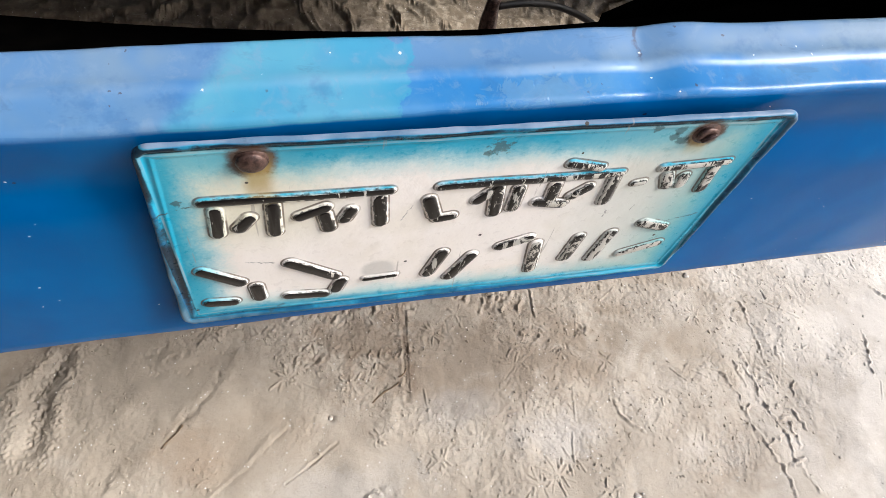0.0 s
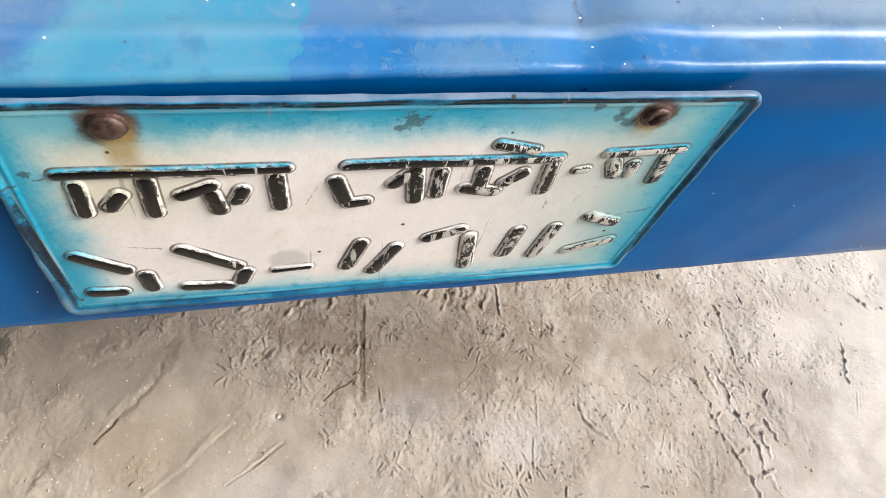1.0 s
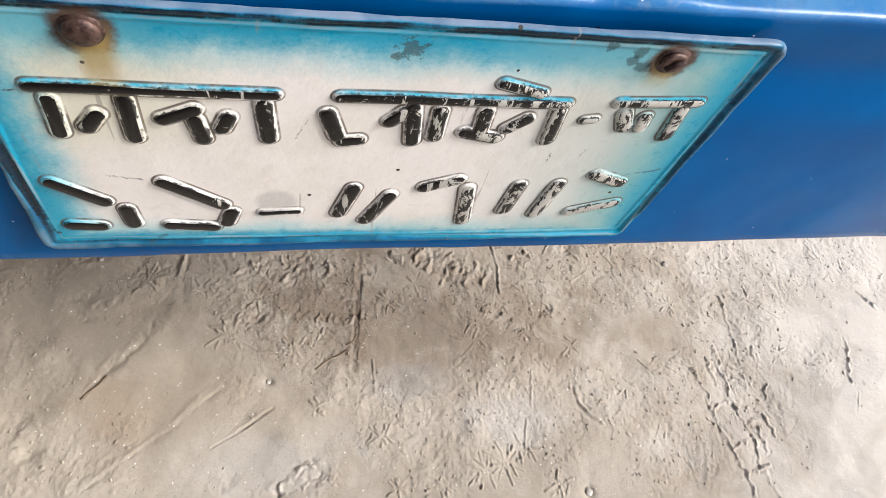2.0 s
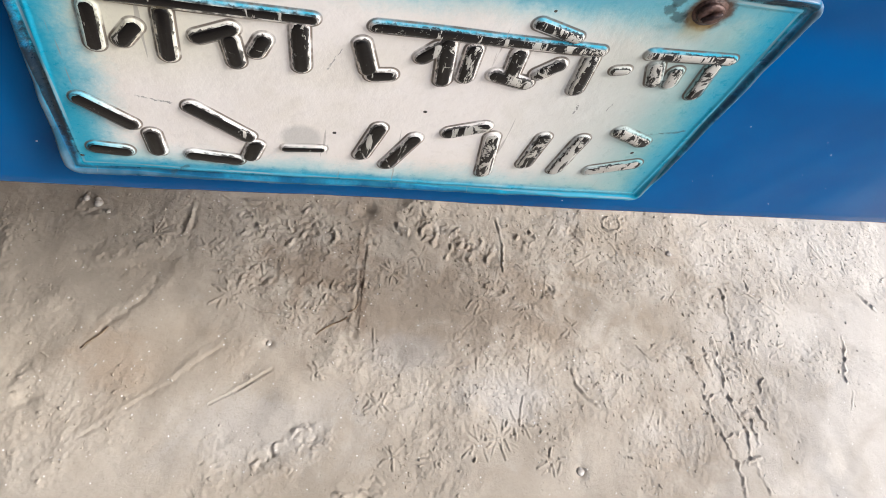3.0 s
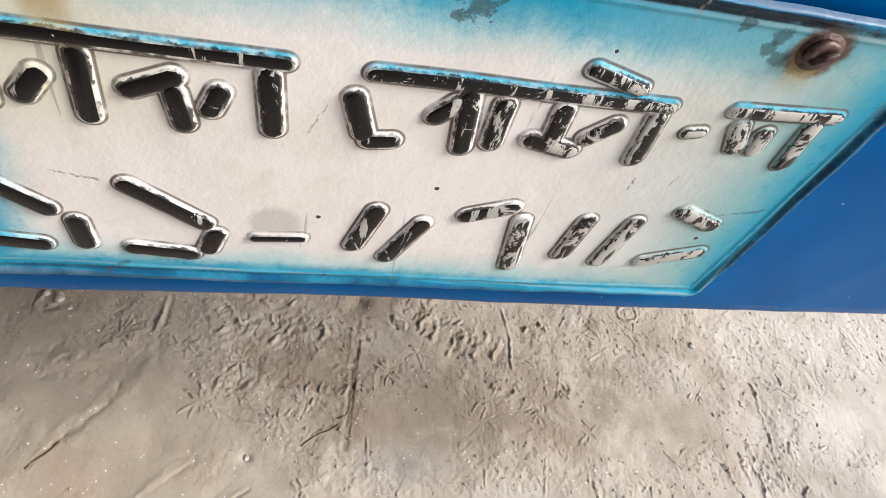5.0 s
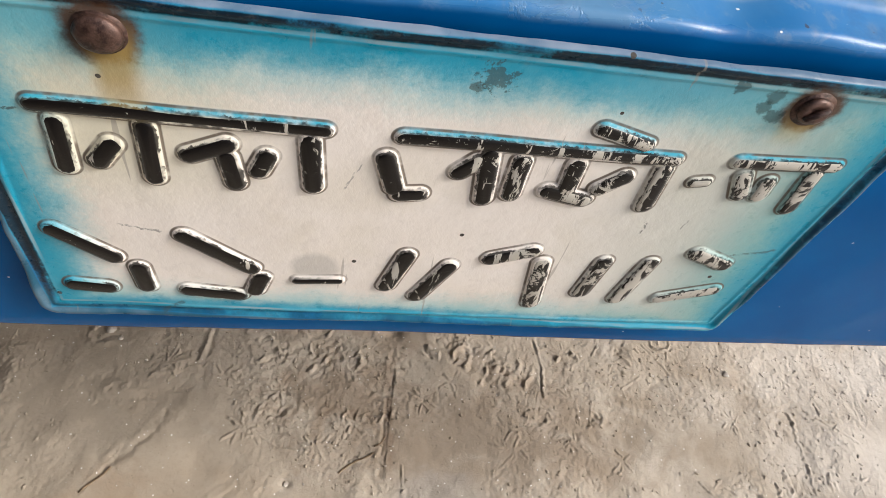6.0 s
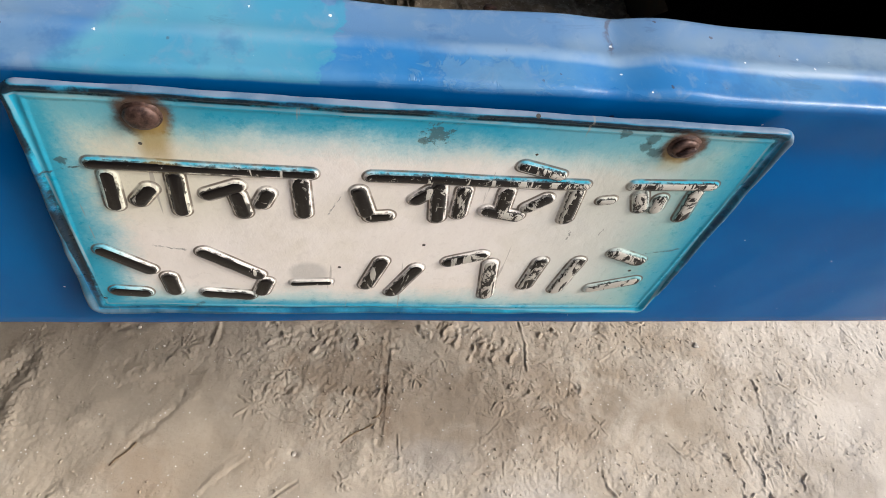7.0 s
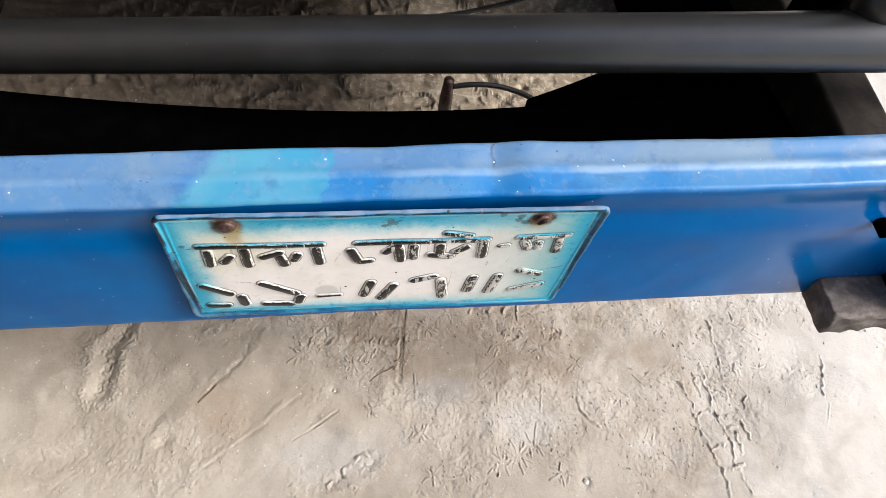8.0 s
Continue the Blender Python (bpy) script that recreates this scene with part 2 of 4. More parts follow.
    feed(nt, r, b.inputs["Roughness"])
    # the face is dull but for the end, where the paint is still glossy
    feed(nt, span(nt, line, 0.722, 0.7295, span(nt, calc(nt, "ADD", x, calc(nt, "MULTIPLY", calc(nt, "SUBTRACT", big, 0.5), 0.1)), 0.34, 0.48, 0.05, 0.45), 0.34), b.inputs["Specular IOR Level"])
    flake = calc(nt, "MULTIPLY", span(nt, noise_tex(nt, 130, 5, 0.7, warp=0.6), 0.46, 0.56), calc(nt, "MULTIPLY", chalk, span(nt, noise_tex(nt, 16, 3, 0.6, coords(nt, at=(5, 8, 1))), 0.50, 0.60, 0.0, 0.5)))
    h = calc(nt, "ADD", noise_tex(nt, 18, 3, 0.5), calc(nt, "MULTIPLY", noise_tex(nt, 400, 2), 0.06))
    relief(nt, b, calc(nt, "ADD", h, calc(nt, "ADD", calc(nt, "MULTIPLY", flake, 0.16), calc(nt, "MULTIPLY", scrape, 0.3))), 0.002, 0.28)
    return m


def plate_edge(nt):
    """Place on the plate and distance in metres from its edges."""
    x, y, z = axes(nt)
    dx = calc(nt, "SUBTRACT", 0.1845, calc(nt, "ABSOLUTE", x))
    top = calc(nt, "SUBTRACT", 0.0942, z)
    low = calc(nt, "ADD", 0.0905, z)
    return x, z, dx, top, low


def stroke_gap(nt, layer):
    n = nt.nodes.new("ShaderNodeAttribute")
    n.attribute_name = layer
    return n.outputs["Fac"]


def make_plate_paint():
    m, nt, b = material("faded_plate_paint", 0.42, 0, 0.18)
    x, z, dx, top, low = plate_edge(nt)
    n1 = noise_tex(nt, 22, 4, 0.6)
    n2 = noise_tex(nt, 110, 5, 0.7)
    wob = calc(nt, "MULTIPLY", calc(nt, "SUBTRACT", n1, 0.5), 0.028)
    wob2 = calc(nt, "MULTIPLY", calc(nt, "SUBTRACT", n2, 0.5), 0.010)
    wob = calc(nt, "ADD", calc(nt, "ADD", wob, wob2), calc(nt, "MULTIPLY", calc(nt, "SUBTRACT", noise_tex(nt, 420, 3, 0.7), 0.5), 0.008))
    cream = blend(nt, span(nt, noise_tex(nt, 16, 4, 0.6, coords(nt, (1, 1, 0.5))), 0.35, 0.7), (0.90, 0.85, 0.805), (0.85, 0.795, 0.74))
    cream = blend(nt, span(nt, noise_tex(nt, 13, 4, 0.6, coords(nt, at=(2, 3, 8))), 0.48, 0.66, 0, 0.35), cream, (0.72, 0.67, 0.56))
    cream = blend(nt, calc(nt, "MULTIPLY", span(nt, calc(nt, "ADD", x, wob), -0.13, -0.05, 0.6, 0), span(nt, z, -0.02, 0.03)), cream, (0.70, 0.68, 0.50))
    # greener and darker towards one end
    cream = blend(nt, span(nt, calc(nt, "ADD", x, wob), 0.03, 0.17, 0, 0.78), cream, (0.42, 0.51, 0.47))
    # turquoise overspray: a pale haze and a deep band along the edges
    sides = span(nt, calc(nt, "ADD", dx, wob), 0.012, calc(nt, "ADD", 0.056, calc(nt, "MULTIPLY", x, 0.10)), 0.85, 0)
    uppr = span(nt, calc(nt, "ADD", top, wob), 0.014, 0.044, 0.7, 0)
    lowr = span(nt, calc(nt, "ADD", low, wob), 0.006, 0.034, 0.7, 0)
    haze = calc(nt, "MAXIMUM", calc(nt, "MAXIMUM", sides, uppr), lowr)
    c = blend(nt, haze, cream, blend(nt, span(nt, x, 0.02, 0.16), (0.08, 0.52, 0.61), (0.11, 0.43, 0.46)))
    deep = calc(nt, "MAXIMUM", calc(nt, "MULTIPLY", span(nt, calc(nt, "ADD", top, wob), 0.011, 0.029, 1, 0), calc(nt, "MULTIPLY", span(nt, x, -0.16, -0.09, 0.5, 1.0), span(nt, x, 0.03, 0.13, 1.0, 0.4))), span(nt, calc(nt, "ADD", dx, wob), 0.007, 0.034, 1, 0))
    deep = calc(nt, "MAXIMUM", deep, span(nt, calc(nt, "ADD", low, wob2), 0.008, 0.017, 0.95, 0))
    deep = calc(nt, "MULTIPLY", deep, span(nt, n1, 0.3, 0.6, 0.75, 1.0))
    c = blend(nt, deep, c, (0.0, 0.315, 0.50))
    # strokes: overspray on their upper flanks, black paint bled round them, a broken brown line at their foot
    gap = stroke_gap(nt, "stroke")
    c = blend(nt, calc(nt, "MULTIPLY", stroke_gap(nt, "spray"), span(nt, n2, 0.3, 0.6, 0.55, 0.95)), c, (0.0, 0.34, 0.50))
    torn = noise_tex(nt, 330, 4, 0.7, coords(nt, at=(3, 3, 1)))
    keep = span(nt, noise_tex(nt, 48, 4, 0.7, coords(nt, at=(8, 2, 6))), 0.40, 0.54)
    bled = span(nt, calc(nt, "ADD", gap, calc(nt, "MULTIPLY", calc(nt, "SUBTRACT", torn, 0.5), 3.0)), 0.1, 0.5, 1, 0)
    c = blend(nt, calc(nt, "MULTIPLY", bled, calc(nt, "MULTIPLY", keep, 0.92)), c, (0.010, 0.009, 0.009))
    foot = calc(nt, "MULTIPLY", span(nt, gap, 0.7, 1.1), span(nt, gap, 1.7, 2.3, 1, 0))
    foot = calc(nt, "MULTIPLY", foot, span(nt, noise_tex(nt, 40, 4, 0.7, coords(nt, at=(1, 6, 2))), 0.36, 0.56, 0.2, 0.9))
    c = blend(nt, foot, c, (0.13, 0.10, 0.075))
    # the rolled rim: bluish, black worn-through runs and painted shade on its inner side
    d = calc(nt, "MINIMUM", dx, calc(nt, "MINIMUM", top, low))
    c = blend(nt, span(nt, d, 0.0046, 0.0056, 1, 0), c, blend(nt, span(nt, n1, 0.4, 0.6), (0.01, 0.13, 0.28), (0.03, 0.26, 0.42)))
    worn_shade = calc(nt, "MULTIPLY", span(nt, noise_tex(nt, 30, 6, 0.75, coords(nt, at=(5, 5, 5))), 0.36, 0.52), calc(nt, "MULTIPLY", span(nt, calc(nt, "ADD", d, calc(nt, "MULTIPLY", wob2, 0.12)), 0.0010, 0.0016), span(nt, calc(nt, "ADD", d, calc(nt, "MULTIPLY", wob2, 0.12)), 0.0060, 0.0070, 1, 0)))
    worn_shade = calc(nt, "MULTIPLY", worn_shade, span(nt, low, 0.010, 0.02, 0.4, 1))
    c = blend(nt, calc(nt, "MULTIPLY", worn_shade, span(nt, x, 0.17, 0.182, 0.96, 0.6)), c, (0.006, 0.014, 0.026))
    # outer lip paler at the top: light on its upward face painted in
    c = blend(nt, span(nt, d, 0.0006, 0.0012, 1, 0), c, blend(nt, span(nt, calc(nt, "ADD", top, wob2), 0.002, 0.010), blend(nt, span(nt, n1, 0.4, 0.6), (0.10, 0.18, 0.28), (0.20, 0.27, 0.37)), blend(nt, span(nt, n1, 0.4, 0.6), (0.02, 0.10, 0.17), (0.09, 0.18, 0.26))))
    seam = calc(nt, "MULTIPLY", span(nt, d, 0.0064, 0.0069), span(nt, d, 0.0076, 0.0082, 1, 0))
    c = blend(nt, calc(nt, "MULTIPLY", seam, span(nt, n1, 0.4, 0.6, 0.05, 0.5)), c, (0.42, 0.40, 0.36))
    # rusty rings round the bolts
    for bx, bz, rad in ((-0.126, 0.0785, 0.0155), (0.132, 0.079, 0.0140)):
        e = calc(nt, "ADD", calc(nt, "POWER", calc(nt, "SUBTRACT", x, bx), 2.0), calc(nt, "POWER", calc(nt, "SUBTRACT", z, bz), 2.0))
        e = calc(nt, "ADD", calc(nt, "SQRT", e), calc(nt, "MULTIPLY", calc(nt, "SUBTRACT", n2, 0.5), 0.010))
        c = blend(nt, span(nt, e, rad * 0.62, rad, 0.95, 0), c, (0.10, 0.05, 0.028))
    # rust runs under both bolts
    for bx, bz, run, amount in ((-0.124, 0.0785, 0.042, 0.8), (0.130, 0.078, 0.022, 0.55)):
        ax = calc(nt, "ABSOLUTE", calc(nt, "ADD", calc(nt, "SUBTRACT", x, bx), calc(nt, "MULTIPLY", wob, 0.25)))
        drop = calc(nt, "SUBTRACT", bz, z)
        streak = calc(nt, "MULTIPLY", span(nt, ax, 0.003, 0.011, 1, 0), calc(nt, "MULTIPLY", span(nt, drop, -0.008, 0.006), span(nt, drop, run * 0.4, run, 1, 0)))
        c = blend(nt, calc(nt, "MULTIPLY", streak, amount), c, (0.42, 0.30, 0.10))
    # dark spots, scratches and a grey smudge
    spot = calc(nt, "MULTIPLY", calc(nt, "LESS_THAN", cells(nt, 42), 0.05), span(nt, noise_tex(nt, 14, 2), 0.45, 0.5))
    c = blend(nt, spot, c, (0.06, 0.055, 0.05))
    scr = calc(nt, "MULTIPLY", span(nt, noise_tex(nt, 30, 3, 0.6, coords(nt, (5, 1, 0.35), turn=(0, 0.9, 0))), 0.66, 0.69), 0.5)
    c = blend(nt, scr, c, (0.30, 0.27, 0.24))
    chips = noise_tex(nt, 260, 4, 0.7)
    # single cracks and scratches: from, to, half width, strength
    for x0, z0, x1, z1, wide, amount in ((-0.182, 0.0375, -0.160, 0.0424, 0.0007, 0.8), (0.144, -0.0164, 0.172, -0.0085, 0.0009, 0.6), (0.0953, -0.0033, 0.0946, 0.0077, 0.0006, 0.7),
                                         (0.1141, 0.0013, 0.1148, 0.0099, 0.0004, 0.5), (-0.1404, -0.0202, -0.1213, -0.0237, 0.0007, 0.6), (-0.1312, -0.090, -0.1185, -0.0801, 0.0014, 0.6), (-0.0447, 0.0122, -0.0381, 0.0294, 0.0004, 0.5)):
        ln = math.hypot(x1 - x0, z1 - z0)
        ux, uz = (x1 - x0) / ln, (z1 - z0) / ln
        rx, rz = calc(nt, "SUBTRACT", x, x0), calc(nt, "SUBTRACT", z, z0)
        along = calc(nt, "ADD", calc(nt, "MULTIPLY", rx, ux), calc(nt, "MULTIPLY", rz, uz))
        off = calc(nt, "ABSOLUTE", calc(nt, "ADD", calc(nt, "SUBTRACT", calc(nt, "MULTIPLY", rx, uz), calc(nt, "MULTIPLY", rz, ux)), calc(nt, "MULTIPLY", calc(nt, "SUBTRACT", n2, 0.5), 0.006)))
        on = calc(nt, "MULTIPLY", span(nt, off, wide * 0.5, wide * 1.3, 1, 0), calc(nt, "MULTIPLY", span(nt, along, 0, 0.002), span(nt, along, ln - 0.002, ln, 1, 0)))
        c = blend(nt, calc(nt, "MULTIPLY", on, calc(nt, "MULTIPLY", span(nt, chips, 0.40, 0.52), amount)), c, (0.05, 0.06, 0.06))
    for sx, sz, sr, col in ((0.006, 0.0775, 0.0065, (0.05, 0.07, 0.065)), (0.0, 0.072, 0.003, (0.06, 0.08, 0.07)), (0.098, 0.085, 0.0035, (0.04, 0.08, 0.085)), (0.114, 0.0825, 0.0045, (0.04, 0.08, 0.085)), (0.112, 0.077, 0.004, (0.04, 0.08, 0.085)), (0.118, 0.0735, 0.0045, (0.04, 0.08, 0.085)), (-0.168, 0.046, 0.003, (0.04, 0.06, 0.06)), (-0.055, -0.045, 0.014, (0.52, 0.50, 0.47))):
        e = calc(nt, "ADD", calc(nt, "POWER", calc(nt, "SUBTRACT", x, sx), 2.0), calc(nt, "POWER", calc(nt, "SUBTRACT", z, sz), 2.0))
        e = calc(nt, "ADD", calc(nt, "SQRT", e), calc(nt, "MULTIPLY", calc(nt, "SUBTRACT", chips, 0.5), 0.030 if 0.005 < sr < 0.012 else 0.008 if sr < 0.005 else 0.002))
        c = blend(nt, span(nt, e, sr * 0.6, sr, 0.7, 0), c, col)
    c = blend(nt, span(nt, noise_tex(nt, 300, 3, 0.7), 0.52, 0.75, 0, 0.09), c, (0.36, 0.34, 0.31))
    feed(nt, c, b.inputs["Base Color"])
    feed(nt, span(nt, n2, 0.3, 0.7, 0.24, 0.44), b.inputs["Roughness"])
    relief(nt, b, n2, 0.001, 0.35)
    return m


def make_bar_paint():
    """Black letter paint, worn through to the pale plate, most of all to one end."""
    m, nt, b = material("worn_black_paint", 0.3, 0, 0.3)
    x, y, z = axes(nt)
    wear = noise_tex(nt, 70, 6, 0.75, warp=1.2)
    lines = noise_tex(nt, 60, 4, 0.7, coords(nt, (2.5, 1, 0.5), turn=(0, 0.7, 0)))
    w = calc(nt, "MAXIMUM", wear, lines)
    lim = span(nt, x, -0.10, 0.16, 0.65, 0.51)
    c = blend(nt, span(nt, calc(nt, "SUBTRACT", w, lim), -0.01, 0.015), (0.008, 0.007, 0.007), (0.52, 0.50, 0.45))
    feed(nt, c, b.inputs["Base Color"])
    relief(nt, b, wear, 0.0006, 0.4)
    return m


def make_rust():
    m, nt, b = material("rusty_steel", 0.42, 0.4, 0.5)
    n = noise_tex(nt, 220, 5, 0.7)
    c = blend(nt, span(nt, n, 0.35, 0.65), (0.030, 0.016, 0.014), (0.13, 0.075, 0.06))
    feed(nt, c, b.inputs["Base Color"])
    relief(nt, b, n, 0.001, 0.6)
    return m


def make_black(name, low, high, rough, scale=40.0, spec=0.5, specks=0.0, bump=0.3):
    m, nt, b = material(name, rough, 0, spec)
    n = noise_tex(nt, scale, 5, 0.65)
    c = blend(nt, span(nt, n, 0.4, 0.72), low, high)
    speck = calc(nt, "LESS_THAN", cells(nt, 60), 0.035)
    c = blend(nt, calc(nt, "MULTIPLY", speck, specks), c, (0.4, 0.4, 0.38))
    feed(nt, c, b.inputs["Base Color"])
    feed(nt, span(nt, n, 0.3, 0.7, rough - 0.25 * bump, rough + 0.3 * bump), b.inputs["Roughness"])
    relief(nt, b, n, 0.001, bump)
    return m


M_GROUND = make_ground()
M_BLUE = make_bumper_paint()
M_PLATE = make_plate_paint()
M_BAR = make_bar_paint()
M_RUST = make_rust()
M_TUBE = make_black("dusty_black_tube_paint", (0.020, 0.0190, 0.0175), (0.030, 0.0285, 0.0262), 0.32, 18, 1.0, 0.35, 0.04)
# chassis black taken near zero: the deep shade round it is in the colour
M_FRAME = make_black("chassis_black_with_shade", (0.0008, 0.0008, 0.0008), (0.0018, 0.0016, 0.0014), 0.95, spec=0.0)
M_MUDDY = make_black("muddy_brown_steel", (0.018, 0.014, 0.011), (0.055, 0.043, 0.033), 0.85, 25, 0.2)
M_RUBBER = make_black("dusty_rubber", (0.115, 0.096, 0.084), (0.25, 0.212, 0.186), 0.9, 60, 0.2)
M_CAB = make_black("dark_olive_cab_paint", (0.022, 0.024, 0.018), (0.035, 0.036, 0.028), 0.5)
M_WALL = make_black("shade_wall_grey", (0.085, 0.075, 0.065), (0.13, 0.115, 0.10), 0.9, 6)
M_HOSE = make_black("black_hose", (0.012, 0.011, 0.010), (0.04, 0.032, 0.026), 0.6)
M_STONE, nt_, b_ = material("pale_stone", 0.8)
feed(nt_, blend(nt_, span(nt_, noise_tex(nt_, 90, 4), 0.35, 0.65), (0.30, 0.26, 0.22), (0.62, 0.58, 0.52)), b_.inputs["Base Color"])
M_TWIG, nt_, b_ = material("dry_twig", 0.85)
feed(nt_, blend(nt_, span(nt_, noise_tex(nt_, 160, 4), 0.35, 0.65), (0.09, 0.055, 0.03), (0.26, 0.18, 0.11)), b_.inputs["Base Color"])


# ---- mesh helpers ----
def link_mesh(name, bm, mat_, parent=None, label="", smooth=True):
    me = bpy.data.meshes.new(name)
    bm.to_mesh(me)
    bm.free()
    me.materials.append(mat_)
    if smooth:
        me.shade_smooth()
    ob = new(name, me)
    if parent:
        ob.parent = parent
    if label:
        ob["label"] = label
    return ob


def part(name, bm, mat_, parent, label="", smooth=True):
    return link_mesh(name, bm, mat_, parent, label, smooth)


def grid_mesh(name, pts, mat_, parent=None, label=""):
    """A sheet from an array of rows x columns x 3."""
    r, c = pts.shape[:2]
    i = np.arange(r * c).reshape(r, c)
    quads = np.stack([i[:-1, :-1], i[:-1, 1:], i[1:, 1:], i[1:, :-1]], -1).reshape(-1, 4)
    me = bpy.data.meshes.new(name)
    me.vertices.add(r * c)
    me.vertices.foreach_set("co", pts.astype(np.float32).ravel())
    me.loops.add(quads.size)
    me.loops.foreach_set("vertex_index", quads.astype(np.int32).ravel())
    me.polygons.add(len(quads))
    me.polygons.foreach_set("loop_start", np.arange(0, quads.size, 4, dtype=np.int32))
    me.update(calc_edges=True)
    me.materials.append(mat_)
    me.shade_smooth()
    ob = new(name, me)
    if parent:
        ob.parent = parent
    if label:
        ob["label"] = label
    return ob


def thing(name, m, label, category, group=""):
    return tagged(new(name), label, category, group), m


def box_bm(size, at=(0, 0, 0), bevel=0.004, seg=2, turn=None):
    bm = bmesh.new()
    bmesh.ops.create_cube(bm, size=1)
    bmesh.ops.scale(bm, vec=size, verts=bm.verts)
    bmesh.ops.bevel(bm, geom=list(bm.edges), offset=bevel, segments=seg, affect="EDGES", profile=0.6)
    if turn:
        bmesh.ops.transform(bm, matrix=turn, verts=bm.verts)
    bmesh.ops.translate(bm, vec=at, verts=bm.verts)
    return bm


def tube_bm(points, radius, sides=24, wobble=0.0):
    """A round tube along a line of points, closed at its ends."""
    bm = bmesh.new()
    pts = [Vector(p) for p in points]
    rings = []
    for k, p in enumerate(pts):
        d = (pts[min(k + 1, len(pts) - 1)] - pts[max(k - 1, 0)]).normalized()
        a = d.cross(Vector((0.13, 0.2, 1))).normalized()
        b = d.cross(a)
        rad = radius(k / (len(pts) - 1)) if callable(radius) else radius
        rings.append([bm.verts.new(p + (a * math.cos(q) + b * math.sin(q)) * rad * (1 + wobble * random.uniform(-1, 1)))
                      for q in (2 * math.pi * j / sides for j in range(sides))])
    for r0, r1 in zip(rings, rings[1:]):
        for j in range(sides):
            bm.faces.new((r0[j], r0[(j + 1) % sides], r1[(j + 1) % sides], r1[j]))
    bm.faces.new(rings[0][::-1])
    bm.faces.new(rings[-1])
    bmesh.ops.recalc_face_normals(bm, faces=bm.faces)
    return bm


def vnoise(x, y, seed=0):
    """Smooth value noise, 0 to 1."""
    xi, yi = np.floor(x).astype(np.int64), np.floor(y).astype(np.int64)
    fx, fy = x - xi, y - yi
    fx, fy = fx * fx * (3 - 2 * fx), fy * fy * (3 - 2 * fy)

    def rnd(a, b):
        h = (a * 374761393 + b * 668265263 + seed * 974634777) & 0x7FFFFFFF
        h = ((h ^ (h >> 13)) * 1274126177) & 0x7FFFFFFF
        return ((h ^ (h >> 16)) & 0xFFFF) / 65535.0
    return (rnd(xi, yi) * (1 - fx) + rnd(xi + 1, yi) * fx) * (1 - fy) + (rnd(xi, yi + 1) * (1 - fx) + rnd(xi + 1, yi + 1) * fx) * fy


def fractal(x, y, scale, octaves, seed=0, gain=0.5):
    total, amp, norm = 0 * x, 1.0, 0.0
    for o in range(octaves):
        total = total + amp * vnoise(x * scale, y * scale, seed + o * 17)
        norm, amp, scale = norm + amp, amp * gain, scale * 2.03
    return total / norm - 0.5


# ---- the ground ----
def spread(lo, hi, step, far, grow=1.016):
    """Grid lines close together from lo to hi, then ever wider out to far."""
    inner = np.arange(lo, hi, step)

    def outward(rate):
        p, d, out = 0.0, step, []
        while p < far:
            d *= rate if p < 0.95 else 1.25
            p += d
            out.append(p)
        return np.array(out)
    return np.concatenate([lo - outward(1.016)[::-1], inner, hi + outward(grow)])


GX, GY = spread(-0.50, 0.96, 0.0013, 350), spread(-0.15, 0.33, 0.0013, 350, 1.008)
XX, YY = np.meshgrid(GX, GY)
near = np.clip(1.6 - np.hypot((XX - 0.25) / 1.5, (YY - 0.4) / 1.1), 0, 1)
wx = XX + 0.03 * fractal(XX, YY, 9, 3, 5)
wy = YY + 0.03 * fractal(XX, YY, 9, 3, 6)
HH = 0.016 * fractal(wx, wy, 5, 3, 11) + 0.007 * fractal(wx, wy, 16, 3, 12)
lump = fractal(wx, wy, 42, 3, 13)
rough_patch = np.clip(fractal(XX, YY, 8, 3, 14) * 5 + 0.5, 0, 1)
# trodden most where animals stood under the bumper
trod = np.exp(-((XX - 0.04) / 0.24) ** 2 - ((YY - 0.20) / 0.10) ** 2) + 0.7 * np.exp(-((XX - 0.62) / 0.12) ** 2 - ((YY - 0.12) / 0.10) ** 2)
rough_patch = np.clip(rough_patch * 0.85 + 0.75 * trod * (0.6 + 1.6 * fractal(XX, YY, 22, 2, 19)), 0, 1)
crumb = 1 - np.abs(2 * vnoise(wx * 170 + 3 * lump, wy * 130, 16) - 1)
HH += near * (0.0026 * lump * (0.25 + rough_patch) + 0.0006 * crumb ** 2 * np.clip(rough_patch * 1.6 - 0.5, 0, 1) + 0.0017 * fractal(XX, YY, 190, 2, 15) * (0.15 + 0.8 * rough_patch))
# trampled furrows under the vehicle
under = np.clip((YY - 0.36) / 0.2, 0, 1) * near * np.clip((0.95 - XX) / 0.3, 0, 1)
ux = XX + 0.10 * fractal(XX, YY, 5, 3, 24) + 0.5 * (YY - 0.9)
uy = YY + 0.10 * fractal(XX, YY, 5, 3, 25)
crest = (1 - np.abs(2 * vnoise(ux * 12, uy * 17, 26) - 1)) ** 4
crest2 = (1 - np.abs(2 * vnoise(ux * 30 + 2 * crest, uy * 36, 27) - 1)) ** 3
calm = np.clip((XX - 0.25) / 0.3, 0, 1)
HH += under * (0.016 * fractal(ux, uy, 5, 2, 21) + (1 - 0.7 * calm) * (0.007 * crest + 0.007 * crest2) + 0.004 * fractal(ux, uy, 70, 2, 23))
# pocks in the smoother mud towards the open side
pock = vnoise(XX * 22, YY * 26, 28)
HH -= under * calm * 0.018 * np.clip((pock - 0.72) / 0.2, 0, 1)
